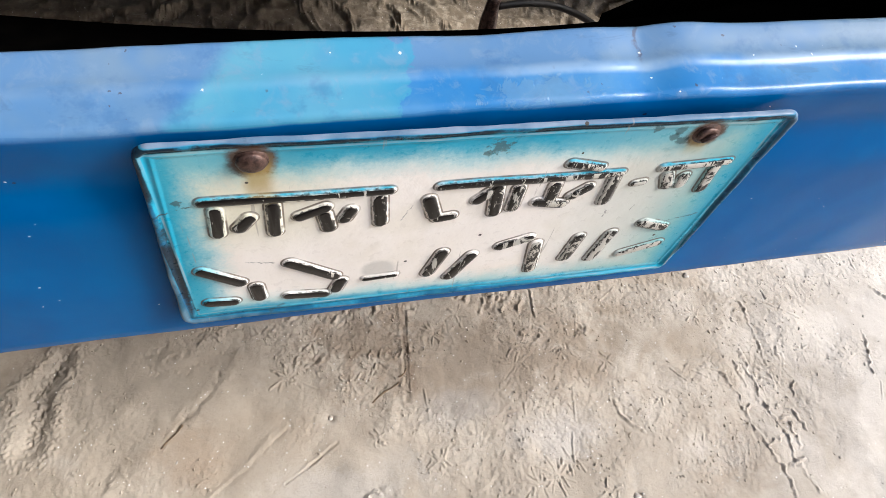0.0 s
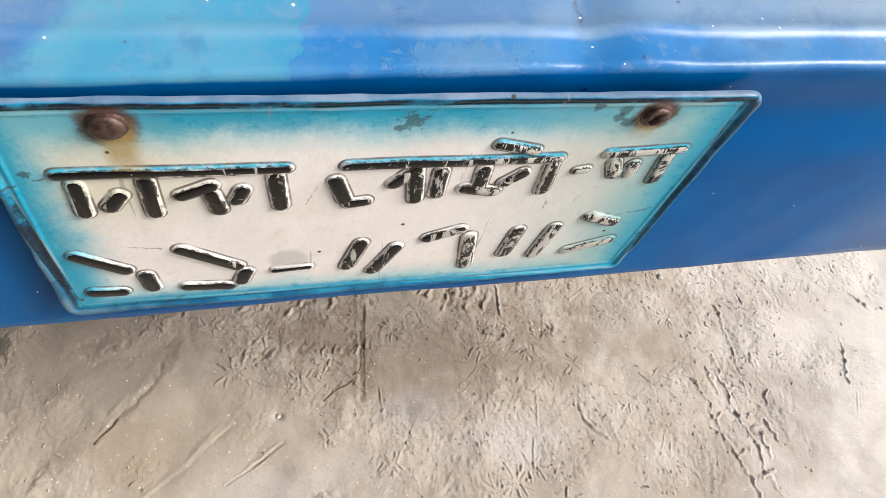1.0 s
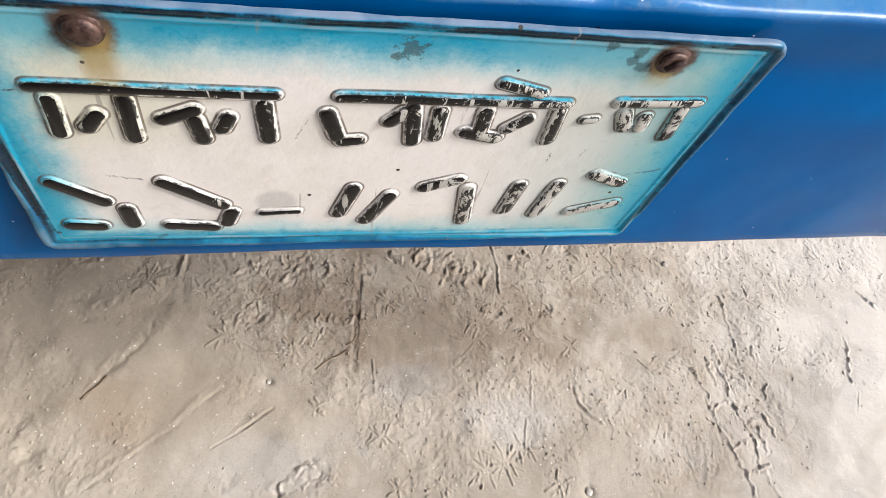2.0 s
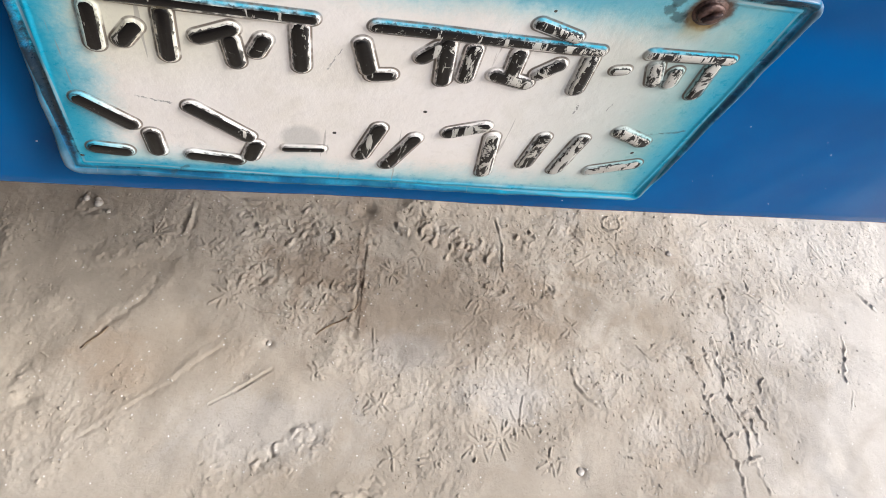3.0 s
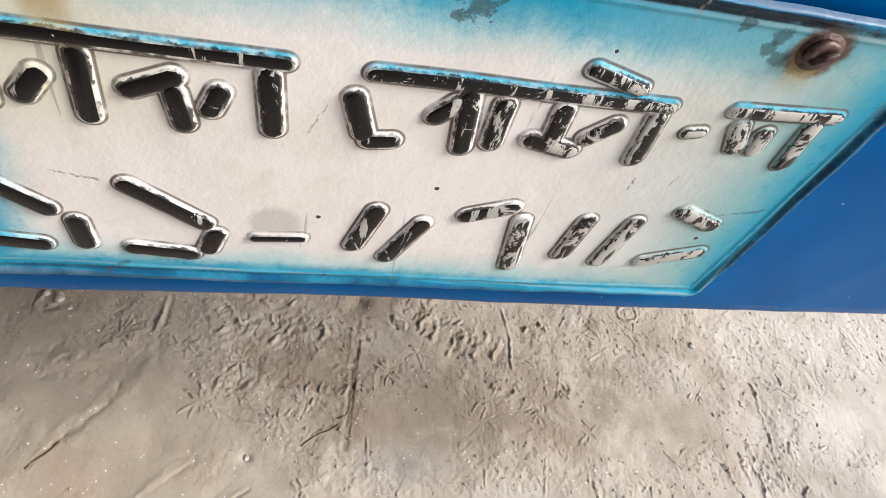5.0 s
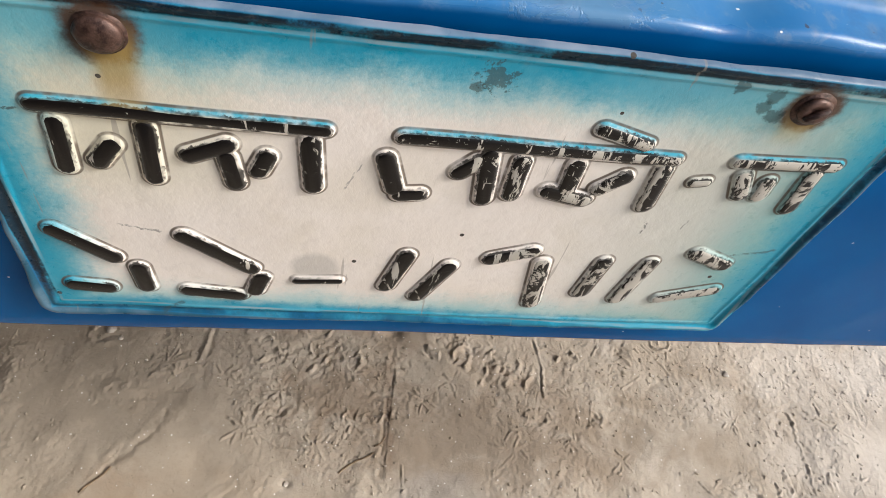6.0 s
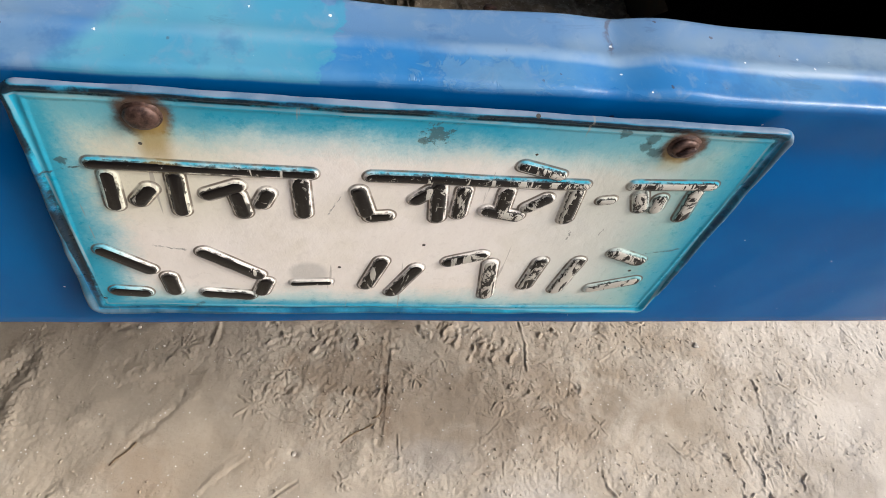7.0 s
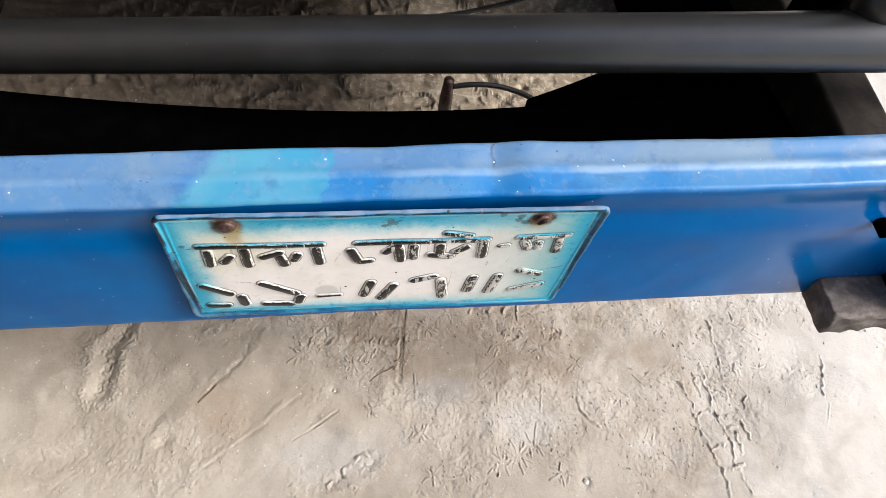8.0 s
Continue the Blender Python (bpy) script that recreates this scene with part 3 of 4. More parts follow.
HH -= HH[(np.abs(YY) < 0.3) & (np.abs(XX - 0.2) < 0.7)].mean()


def groove(pts, width, depth, rim=0.45, knob=0.0, wander=1.2):
    """Presses a furrow with raised lips into the mud along a bent line."""
    pts = np.array(pts, float)
    pad = width * 5
    i0, i1 = np.searchsorted(GX, (pts[:, 0].min() - pad, pts[:, 0].max() + pad))
    j0, j1 = np.searchsorted(GY, (pts[:, 1].min() - pad, pts[:, 1].max() + pad))
    if i1 - i0 < 2 or j1 - j0 < 2:
        return
    X, Y = XX[j0:j1, i0:i1], YY[j0:j1, i0:i1]
    Xw = X + width * wander * fractal(X, Y, 0.25 / width, 2, 31)
    Yw = Y + width * wander * fractal(X, Y, 0.25 / width, 2, 32)
    best = np.full(X.shape, 9.0)
    for a, b in zip(pts[:-1], pts[1:]):
        ab = b - a
        t = np.clip(((Xw - a[0]) * ab[0] + (Yw - a[1]) * ab[1]) / (ab @ ab), 0, 1)
        best = np.minimum(best, np.hypot(Xw - a[0] - t * ab[0], Yw - a[1] - t * ab[1]))
    k = np.clip(1.0 + knob * 2.2 * fractal(X, Y, 95, 2, 33), -0.3, 1.9) * (1 + 1.5 * fractal(X, Y, 300, 2, 34))
    HH[j0:j1, i0:i1] += k * depth * (rim * np.exp(-((best - 1.7 * width) / width) ** 2) - np.exp(-(best / width) ** 2))


def scratches(cx, cy, size, count, seed):
    """A star of short uneven ridges round a small hollow, as a bird's foot leaves it."""
    rng = random.Random(seed)
    a0 = rng.uniform(0, 6.3)
    for k in range(count):
        a = a0 + 6.28 * k / count * rng.uniform(0.8, 1.1) + rng.gauss(0, 0.25)
        r0, r1 = size * rng.uniform(0.15, 0.55), size * rng.uniform(0.6, 1.15)
        bend = a + rng.gauss(0, 0.35)
        px, py = cx + r0 * math.cos(a), cy + 0.85 * r0 * math.sin(a)
        mark([(px, py), (cx + r1 * math.cos(bend), cy + 0.85 * r1 * math.sin(bend))], rng.uniform(0.0011, 0.0018), rng.uniform(0.0007, 0.0016), -0.8)


def hoof(cx, cy, size, seed):
    """Curved lips of squeezed-up mud round a shallow print."""
    rng = random.Random(seed)
    for k in range(rng.randint(4, 7)):
        a, r = rng.uniform(0, 6.28), size * rng.uniform(0.3, 0.9)
        ox, oy = cx + rng.gauss(0, size * 0.4), cy + rng.gauss(0, size * 0.4)
        arc = [(ox + r * math.cos(a + q * 0.35), oy + 0.8 * r * math.sin(a + q * 0.35)) for q in range(rng.randint(2, 5))]
        wide = size * rng.uniform(0.05, 0.10)
        groove(arc, wide, -wide * rng.uniform(0.35, 0.8), 0.4, 2.0, 3.6)
    groove([(cx - size * 0.2, cy), (cx + size * 0.2, cy + size * 0.1)], size * 0.25, size * 0.05, 0.5, 1.5, 3.0)


def mark(pts, width, depth, side):
    """A thin cut with one raised lip: side < 0 is a ridge with a shallow cut beside it."""
    if side < 0:
        groove(pts, width, -depth, 0.2, 0.8, 1.8)
        groove([(x - 1.6 * width, y - 0.4 * width) for x, y in pts], width, depth * 0.35, 0.0, 0.8, 1.8)
    else:
        groove(pts, width, depth, side, 0.8, 1.8)


groove([(0.047, 0.258), (0.042, 0.198), (0.032, 0.120), (0.031, 0.091)], 0.0036, 0.0014, 0.5, 0.6, 1.3)
groove([(0.049, 0.245), (0.045, 0.198), (0.033, 0.091)], 0.0014, 0.0011, 0.2, 1.0, 1.6)
groove([(-0.316, 0.071), (-0.294, 0.100)], 0.0022, 0.0012, 0.5, 1.2, 1.6)
groove([(-0.294, 0.100), (-0.252, 0.139), (-0.235, 0.165)], 0.0060, 0.0010, 0.5, 1.6, 2.6)
groove([(-0.49, 0.10), (-0.482, 0.17), (-0.45, 0.22)], 0.015, 0.0045, 0.6, 0.6, 1.6)
groove([(-0.31, 0.19), (-0.275, 0.205), (-0.23, 0.235)], 0.014, -0.0016, 0.5, 1.4, 3.0)
groove([(-0.301, -0.032), (-0.258, -0.004), (-0.208, 0.034), (-0.151, 0.078)], 0.0046, -0.0005, 0.5, 1.2, 2.0)
groove([(-0.299, -0.038), (-0.206, 0.028), (-0.149, 0.072)], 0.0024, 0.0005, 0.2, 1.4, 2.0)
groove([(-0.155, -0.001), (-0.125, 0.015)], 0.0013, 0.0008, 0.4, 1.0)
groove([(-0.125, 0.015), (-0.079, 0.044)], 0.0019, 0.0012, 0.4, 1.0)
groove([(-0.128, 0.145), (-0.099, 0.124), (-0.060, 0.117)], 0.0013, -0.0010, 0.4, 1.0, 2.0)
groove([(-0.208, 0.239), (-0.198, 0.286)], 0.0030, -0.0022, 0.5, 1.0, 2.0)
# a scuff in the shape of a bent finger and short nicks
groove([(0.347, 0.039), (0.350, 0.017), (0.380, -0.013)], 0.0026, -0.0022, 0.3, 0.8, 1.4)
groove([(0.351, 0.034), (0.356, 0.018), (0.372, -0.001)], 0.0026, 0.0006, 0.2, 0.8, 1.4)
for line_ in (((0.284, 0.07), (0.277, 0.019)), ((0.267, 0.004), (0.258, -0.036)), ((0.457, 0.078), (0.476, 0.055)), ((0.487, 0.075), (0.526, 0.048)),
              ((0.51, 0.075), (0.545, 0.06)), ((0.668, 0.168), (0.719, 0.132)), ((0.421, 0.282), (0.439, 0.260), (0.456, 0.234)), ((0.377, 0.211), (0.408, 0.229)),
              ((0.339, 0.261), (0.352, 0.280)), ((0.326, 0.189), (0.319, 0.161)), ((0.820, 0.266), (0.839, 0.227)), ((0.872, 0.235), (0.874, 0.208)), ((0.813, 0.004), (0.800, -0.028))):
    mark(line_, 0.0015, 0.0011, -1)
# a round print, a long crack and a row of slanting ridges near the bumper
groove([(0.452 + 0.016 * math.cos(q), 0.286 + 0.013 * math.sin(q)) for q in (0.6 * k for k in range(12))], 0.0022, -0.0022, 0.35, 1.2, 2.0)
mark([(0.254, 0.285), (0.261, 0.240), (0.257, 0.194)], 0.0018, 0.0018, -1)
for px_, py_, l_ in ((0.168, 0.214, 0.022), (0.184, 0.222, 0.026), (0.203, 0.212, 0.024), (0.217, 0.226, 0.022), (0.232, 0.210, 0.026), (0.148, 0.236, 0.018), (-0.065, 0.225, 0.02), (-0.048, 0.24, 0.02)):
    groove([(px_, py_), (px_ + 0.35 * l_, py_ + 0.6 * l_), (px_ + 0.4 * l_, py_ + l_)], 0.0034, -0.0021, 0.4, 1.4, 2.0)
# knobbly ridges left by a tyre's tread
for line_ in (((0.543, 0.061), (0.558, 0.022), (0.559, -0.015), (0.573, -0.064), (0.585, -0.105), (0.584, -0.14), (0.60, -0.20)),
              ((0.589, 0.101), (0.591, 0.054), (0.599, 0.002), (0.612, -0.047), (0.610, -0.089), (0.625, -0.14), (0.64, -0.2)),
              ((0.655, 0.087), (0.661, 0.033), (0.655, 0.001)), ((0.625, 0.178), (0.630, 0.114), (0.627, 0.053), (0.625, 0.021)),
              ((0.609, -0.023), (0.630, -0.023)), ((0.626, -0.035), (0.626, -0.072)), ((0.828, 0.089), (0.807, 0.024)), ((0.887, 0.166), (0.906, 0.140)),
              ((0.571, 0.075), (0.578, 0.03)), ((0.604, 0.06), (0.640, 0.052)), ((0.562, 0.0), (0.590, 0.006)), ((0.590, 0.045), (0.618, 0.038), (0.642, 0.02)),
              ((0.575, -0.06), (0.605, -0.05)), ((0.600, -0.005), (0.640, -0.012), (0.648, -0.05)), ((0.596, -0.1), (0.622, -0.09))):
    groove(line_, 0.0024, -0.0019, 0.25, 1.2, 5.0)
    groove([(x - 0.0034, y - 0.0005) for x, y in line_], 0.0017, 0.0002, 0.0, 1.2, 6.0)
for k_, (sx_, sy_, ss_, n_) in enumerate(((-0.247, 0.234, 0.028, 12), (-0.172, 0.220, 0.018, 11), (-0.142, 0.151, 0.028, 14), (-0.052, 0.127, 0.022, 12), (-0.022, 0.039, 0.018, 11),
                                          (0.061, -0.002, 0.022, 12), (0.078, -0.072, 0.022, 12), (0.136, -0.075, 0.020, 10), (0.227, -0.051, 0.035, 16), (0.200, -0.062, 0.028, 14), (0.255, -0.035, 0.025, 12),
                                          (0.300, -0.087, 0.022, 12), (0.201, 0.121, 0.030, 12), (0.532, 0.163, 0.022, 10), (0.428, 0.037, 0.022, 9), (0.291, 0.128, 0.020, 9), (0.462, 0.283, 0.03, 10), (-0.005, 0.155, 0.024, 12), (0.085, 0.19, 0.022, 11), (-0.10, 0.20, 0.024, 12), (0.13, 0.215, 0.022, 10), (0.355, 0.105, 0.02, 9), (0.70, 0.075, 0.02, 9))):
    scratches(sx_, sy_, ss_, n_, 40 + k_)
for k_, (sx_, sy_, ss_) in enumerate(((-0.076, 0.236, 0.030), (-0.085, 0.260, 0.03), (0.128, 0.276, 0.035), (0.160, 0.262, 0.03), (-0.029, -0.058, 0.036), (0.209, 0.230, 0.032),
                                      (0.462, 0.283, 0.02), (-0.08, -0.075, 0.034), (0.04, -0.12, 0.034), (-0.327, 0.270, 0.03), (0.30, 0.25, 0.03), (-0.02, 0.255, 0.035), (0.06, 0.245, 0.03), (-0.13, 0.265, 0.03), (0.02, 0.175, 0.03), (0.245, 0.155, 0.03), (0.32, 0.165, 0.025), (-0.10, 0.175, 0.03), (0.38, 0.262, 0.03))):
    hoof(sx_, sy_, ss_, 140 + k_)
rng_ = random.Random(7)
for _ in range(700):
    px_, py_, a_, l_ = rng_.uniform(-0.6, 1.1), rng_.uniform(-0.25, 0.6), rng_.gauss(2.0, 0.9), 0.002 + 0.022 * rng_.random() ** 3
    if rough_patch[np.searchsorted(GY, py_), np.searchsorted(GX, px_)] < rng_.uniform(0.45, 1.1):
        continue
    mark([(px_, py_), (px_ + l_ * math.cos(a_), py_ + l_ * math.sin(a_))], rng_.uniform(0.0010, 0.0018), rng_.uniform(0.0005, 0.0014), -1)
for _ in range(120):
    px_, py_, a_, l_ = rng_.uniform(-0.8, 1.2), rng_.uniform(0.45, 1.2), rng_.gauss(0.3, 0.9), rng_.uniform(0.02, 0.12)
    groove([(px_, py_), (px_ + l_ * math.cos(a_), py_ + l_ * math.sin(a_))], rng_.uniform(0.006, 0.012), rng_.uniform(-0.008, 0.006), 0.5, 0.6)
for cx_, cy_, r_, d_ in ((-0.085, 0.081, 0.006, 0.004), (0.339, -0.101, 0.008, 0.006), (-0.369, 0.009, 0.012, 0.006), (0.123, 0.30, 0.016, -0.008), (0.150, 0.305, 0.014, -0.007), (0.048, 0.292, 0.012, 0.008)):
    HH += -d_ * np.exp(-((XX - cx_) ** 2 + (YY - cy_) ** 2) / r_ ** 2)


def ground_at(x, y):
    i, j = np.searchsorted(GX, x), np.searchsorted(GY, y)
    return float(HH[j, i])


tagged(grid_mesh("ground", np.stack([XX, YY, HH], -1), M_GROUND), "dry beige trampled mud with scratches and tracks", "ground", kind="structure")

# unseen walls, added to keep sky light off the left of the ground
for name_, size_, at_ in (("shade_wall_west", (0.22, 8.3, 2.9), (-1.28, 2.79, 1.43)), ("shade_wall_south", (1.36, 0.22, 2.9), (-0.48, -1.25, 1.43))):
    tagged(link_mesh(name_, box_bm(size_, at_, 0.01), M_WALL), "plain grey wall, unseen, added to block sky light", "wall", kind="structure")

# ---- the vehicle's front: its axes ----
PLATE = pose(0, -0.001, -0.0175, -3.19, 1.06, 0)
BUMPER = PLATE @ pose(0, 0, 0, 0, -1.3, 0)


# ---- bumper ----
def make_bumper():
    root = tagged(new("front_bumper"), "blue painted sheet steel bumper, dented and faded along the top", "bumper")
    root.matrix_world = BUMPER
    # section from the lower lip up over the fold to the rear edge: y, z
    sec = [(0.050, 0.516), (0.030, 0.510), (0.014, 0.5085), (0.0095, 0.5095), (0.008, 0.513)]
    sec += [(0.008 + 0.0055 * math.exp(-((0.2125 * k / 28 - 0.176) / 0.022) ** 2), 0.513 + 0.2125 * k / 28) for k in range(1, 28)] + [(0.008, 0.7255)]
    sec += [(0.008 + 0.005 * (1 - math.cos(q)), 0.7255 + 0.005 * math.sin(q)) for q in (radians(a) for a in range(12, 85, 12))]
    sec += [(0.0145, 0.7308), (0.019, 0.7318), (0.0235, 0.7328), (0.0255, 0.7336), (0.0268, 0.7345), (0.0282, 0.7353), (0.0298, 0.7357), (0.0315, 0.7358), (0.0335, 0.7358), (0.0365, 0.7363), (0.039, 0.7371), (0.043, 0.7387), (0.048, 0.7410), (0.0505, 0.7416), (0.0525, 0.7405), (0.053, 0.736), (0.053, 0.700)]
    xs = np.arange(-0.95, 0.90, 0.003)
    sy, sz = np.array([s[0] for s in sec]), np.array([s[1] for s in sec])
    X, Y = np.meshgrid(xs, sy, indexing="ij")
    Z = np.meshgrid(xs, sz, indexing="ij")[1]
    top = np.clip((Z - 0.715) / 0.014, 0, 1)
    wav = fractal(X, Z, 6, 2, 51)
    Y = Y + 0.0035 * wav + 0.0012 * fractal(X, Z, 26, 2, 52)
    Z = Z + top * (0.0028 * fractal(X, X * 0, 4, 2, 53) + 0.0005 * fractal(X, Y, 40, 2, 54))
    # the kink above the plate and the softer dent beside it
    kink = np.exp(-((X - 0.103) / 0.016) ** 2) * top
    Z = Z - 0.0022 * kink - 0.0004 * np.exp(-((X - 0.104 - 0.2 * (Y - 0.04)) / 0.0035) ** 2) * np.clip((Z - 0.734) / 0.002, 0, 1)
    Y = Y + 0.0012 * kink
    Z = Z + 0.0016 * np.exp(-((X - 0.135) / 0.02) ** 2) * top
    Z = Z - 0.003 * np.exp(-((X - 0.01) / 0.05) ** 2) * np.clip((Z - 0.735) / 0.006, 0, 1)
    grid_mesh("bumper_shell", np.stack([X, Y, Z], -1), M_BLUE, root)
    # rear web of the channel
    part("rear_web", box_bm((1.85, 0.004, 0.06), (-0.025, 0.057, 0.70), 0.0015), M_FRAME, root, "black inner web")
    # a rubber block that sticks out under one end, with a dark upright on it
    bm = box_bm((0.15, 0.050, 0.040), (0.560, -0.0165, 0.529), 0.003, 2)
    bmesh.ops.subdivide_edges(bm, edges=[e for e in bm.edges if e.calc_length() > 0.03], cuts=10, use_grid_fill=True)
    for v in bm.verts:
        k = 1 if v.co.y < -0.035 else 0.25
        v.co += Vector((0.25, k, 0.3 * k)) * 0.009 * noise.noise(v.co * 70)
    part("end_block", bm, M_RUBBER, root, "grey dusty worn rubber block")
    part("end_upright", box_bm((0.10, 0.046, 0.13), (0.614, -0.0155, 0.604), 0.005, 2, Matrix.Rotation(radians(8), 4, "Y")), M_FRAME, root, "black upright")
    part("bolt", tube_bm([(0.478, 0.010, 0.664), (0.478, -0.002, 0.664), (0.478, -0.006, 0.664)], 0.006, 12), M_FRAME, root, "black bolt head")
    return root


make_bumper()


# ---- plate ----
# plain bars where the strokes stand, in millimetres of the plate's own face: from, to
HEADS = ((-157, 45, -55, 44), (-25, 44, 88, 44), (116, 46, 160, 48), (51, 57, 72, 51))
FIRST_LINE = ((-151, 37, -151, 15), (-133, 28, -139, 19), (-120, 38, -119, 12), (-105, 26, -91, 33), (-91, 26, -88, 12), (-76, 28, -79, 20), (-60, 38, -57, 13),
              (-30, 32, -24, 15), (-21, 11, -13, 12), (1, 27, 7, 34), (11, 38, 15, 12), (25, 36, 26, 16), (41, 20, 59, 16), (48, 37, 49, 22), (71, 32, 63, 24), (86, 38, 88, 15), (123, 38, 128, 27), (136, 35, 137, 27), (154, 42, 156, 20))
SECOND_LINE = ((-165, -25, -143, -43), (-133, -51, -131, -66), (-164, -66, -149, -68), (-111, -25, -82, -47), (-77, -55, -80, -66), (-112, -68, -88, -71), (-16, -58, -10, -32),
               (1, -66, 12, -39), (31, -31, 49, -23), (57, -32, 63, -68), (86, -56, 88, -29), (108, -60, 112, -28), (132, -18, 151, -26), (132, -59, 158, -49))
DASHES = ((103, 32, 108, 33), (-60, -56, -40, -55))


def make_plate():
    root = tagged(new("number_plate"), "weathered cream and turquoise embossed plate bolted to the bumper", "number plate")
    root.matrix_world = PLATE @ pose(-0.004, 0, 0.630)
    W, H, R = 0.1845, 0.0924, 0.009
    bars = [(*(q / 1000 for q in bar), wide) for row, wide in ((HEADS, 0.0030), (FIRST_LINE, 0.0038), (SECOND_LINE, 0.0042), (DASHES, 0.0024)) for bar in row]
    n_u, n_v = 661, 341
    us, vs = np.linspace(-W, W, n_u), np.linspace(-H, H, n_v)
    us, vs = np.concatenate([[-W], us, [W]]), np.concatenate([[-H], vs, [H]])
    U, V = np.meshgrid(us, vs)
    skirt = np.zeros(U.shape, bool)
    skirt[[0, -1], :] = skirt[:, [0, -1]] = True
    # corners pulled in to an arc
    qx, qy = np.abs(U) - (W - R), np.abs(V) - (H - R)
    inc = (qx > 0) & (qy > 0)
    ln = np.where(inc, np.hypot(qx, qy), 1)
    big = np.maximum(qx, qy)
    k = np.where(inc & (ln > 0), big / np.maximum(ln, 1e-9), 1)
    U2 = np.where(inc, np.sign(U) * (W - R + qx * k), U)
    V2 = np.where(inc, np.sign(V) * (H - R + qy * k), V)
    qx, qy = np.abs(U2) - (W - R), np.abs(V2) - (H - R)
    d = R - np.hypot(np.maximum(qx, 0), np.maximum(qy, 0)) - np.minimum(np.maximum(qx, qy), 0)
    up = np.clip(d / 0.0012, 0, 1)
    down = np.clip((0.0056 - d) / 0.0032, 0, 1)
    h = 0.0019 * np.sqrt(up) * down * down * (3 - 2 * down) + 0.0006 * np.exp(-((d - 0.0082) / 0.0012) ** 2)
    h += 0.0016 * fractal(U, V, 14, 2, 61) + 0.0005 * fractal(U, V, 60, 2, 62)
    base = 0.0016 * fractal(U, V, 14, 2, 61)
    gap = np.full(U.shape, 0.008)
    spray = np.zeros(U.shape)
    for n, (u0, v0, u1, v1, wide) in enumerate(bars):
        t = np.clip(((U2 - u0) * (u1 - u0) + (V2 - v0) * (v1 - v0)) / ((u1 - u0) ** 2 + (v1 - v0) ** 2), 0, 1)
        du, dv = U2 - u0 - t * (u1 - u0), V2 - v0 - t * (v1 - v0)
        sd = np.hypot(du, dv) - wide
        gap = np.minimum(gap, sd)
        if n < len(HEADS):
            spray = np.maximum(spray, np.clip((dv - 0.0019) / 0.0012, 0, 1) * np.clip((0.0023 - sd) / 0.0010, 0, 1))
    rise = np.clip((0.0015 - gap) / 0.0018, 0, 1)
    h = np.maximum(h, base + 0.0016 * rise * rise * (3 - 2 * rise))
    s = V2 / (2 * H) + 0.5
    ragged = np.clip((0.010 - d) / 0.010, 0, 1)
    X = U2 + (-0.009) * (1 - s) + 0.004 + ragged * 0.0022 * fractal(U, V, 38, 3, 63)
    Z = 0.0942 * s + (1 - s) * (-0.0905 + 0.0045 * U2 / W) + ragged * 0.0022 * fractal(U, V, 38, 3, 64)
    Y = np.where(skirt, 0.0014, -h - ragged * 0.0012 * fractal(U, V, 70, 2, 65))
    sheet = grid_mesh("plate_sheet", np.stack([X, Y, Z], -1), M_PLATE, root)
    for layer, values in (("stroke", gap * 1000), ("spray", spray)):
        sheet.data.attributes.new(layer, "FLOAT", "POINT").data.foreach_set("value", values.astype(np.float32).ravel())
    # the bars, each a shallow pillow of worn black
    rng = random.Random(3)
    for n, (u0, v0, u1, v1, wide) in enumerate(bars):
        bm = bmesh.new()
        rings = []
        aim = math.atan2(v1 - v0, u1 - u0)
        for inset, up in ((0.0, 0.0008), (0.0004, 0.0015), (0.0011, 0.0018), (0.0019, 0.0020)):
            ring = []
            for cu, cv, q0 in ((u1, v1, aim - math.pi / 2), (u0, v0, aim + math.pi / 2)):
                for j in range(12):
                    q = q0 + math.pi * j / 11
                    far = max(wide - inset, 0.0003) * rng.uniform(0.88, 1.06)
                    u, v = cu + far * math.cos(q), cv + far * math.sin(q)
                    ss = v / (2 * H) + 0.5
                    wv = 0.0016 * float(fractal(np.array(u), np.array(v), 14, 2, 61))
                    ring.append(bm.verts.new((u - 0.009 * (1 - ss) + 0.004, -up - wv - 0.00007 * (n % 4), 0.0942 * ss + (1 - ss) * (-0.0905 + 0.0045 * u / W))))
            rings.append(ring)
        for r0, r1 in zip(rings, rings[1:]):
            for j in range(24):
                bm.faces.new((r0[j], r0[(j + 1) % 24], r1[(j + 1) % 24], r1[j]))
        bm.faces.new(rings[-1])
        bmesh.ops.recalc_face_normals(bm, faces=bm.faces)
        part("bar", bm, M_BAR, root)
    # rusty domed bolts
    for n, (bx, bz) in enumerate(((-0.126, 0.0785), (0.132, 0.079))):
        bm = bmesh.new()
        rings = []
        prof = ((0.0076, 0.0005), (0.0079, 0.0016), (0.0074, 0.0026), (0.0062, 0.0036), (0.0042, 0.0043), (0.0020, 0.0046)) if n == 0 else ((0.0066, 0.0005), (0.0070, 0.0018), (0.0064, 0.0028), (0.0050, 0.0034), (0.0033, 0.0032), (0.0018, 0.0026))
        for rad, up in prof:
            rings.append([bm.verts.new((bx + rad * math.cos(q) * (1 + rng.uniform(-1, 1) * 0.03), -up - rng.uniform(0, 1) * 0.0003, bz + 0.9 * rad * math.sin(q))) for q in (2 * math.pi * j / 28 for j in range(28))])
        for r0, r1 in zip(rings, rings[1:]):
            for j in range(28):
                bm.faces.new((r0[j], r0[(j + 1) % 28], r1[(j + 1) % 28], r1[j]))
        bm.faces.new(rings[-1])
        bmesh.ops.recalc_face_normals(bm, faces=bm.faces)
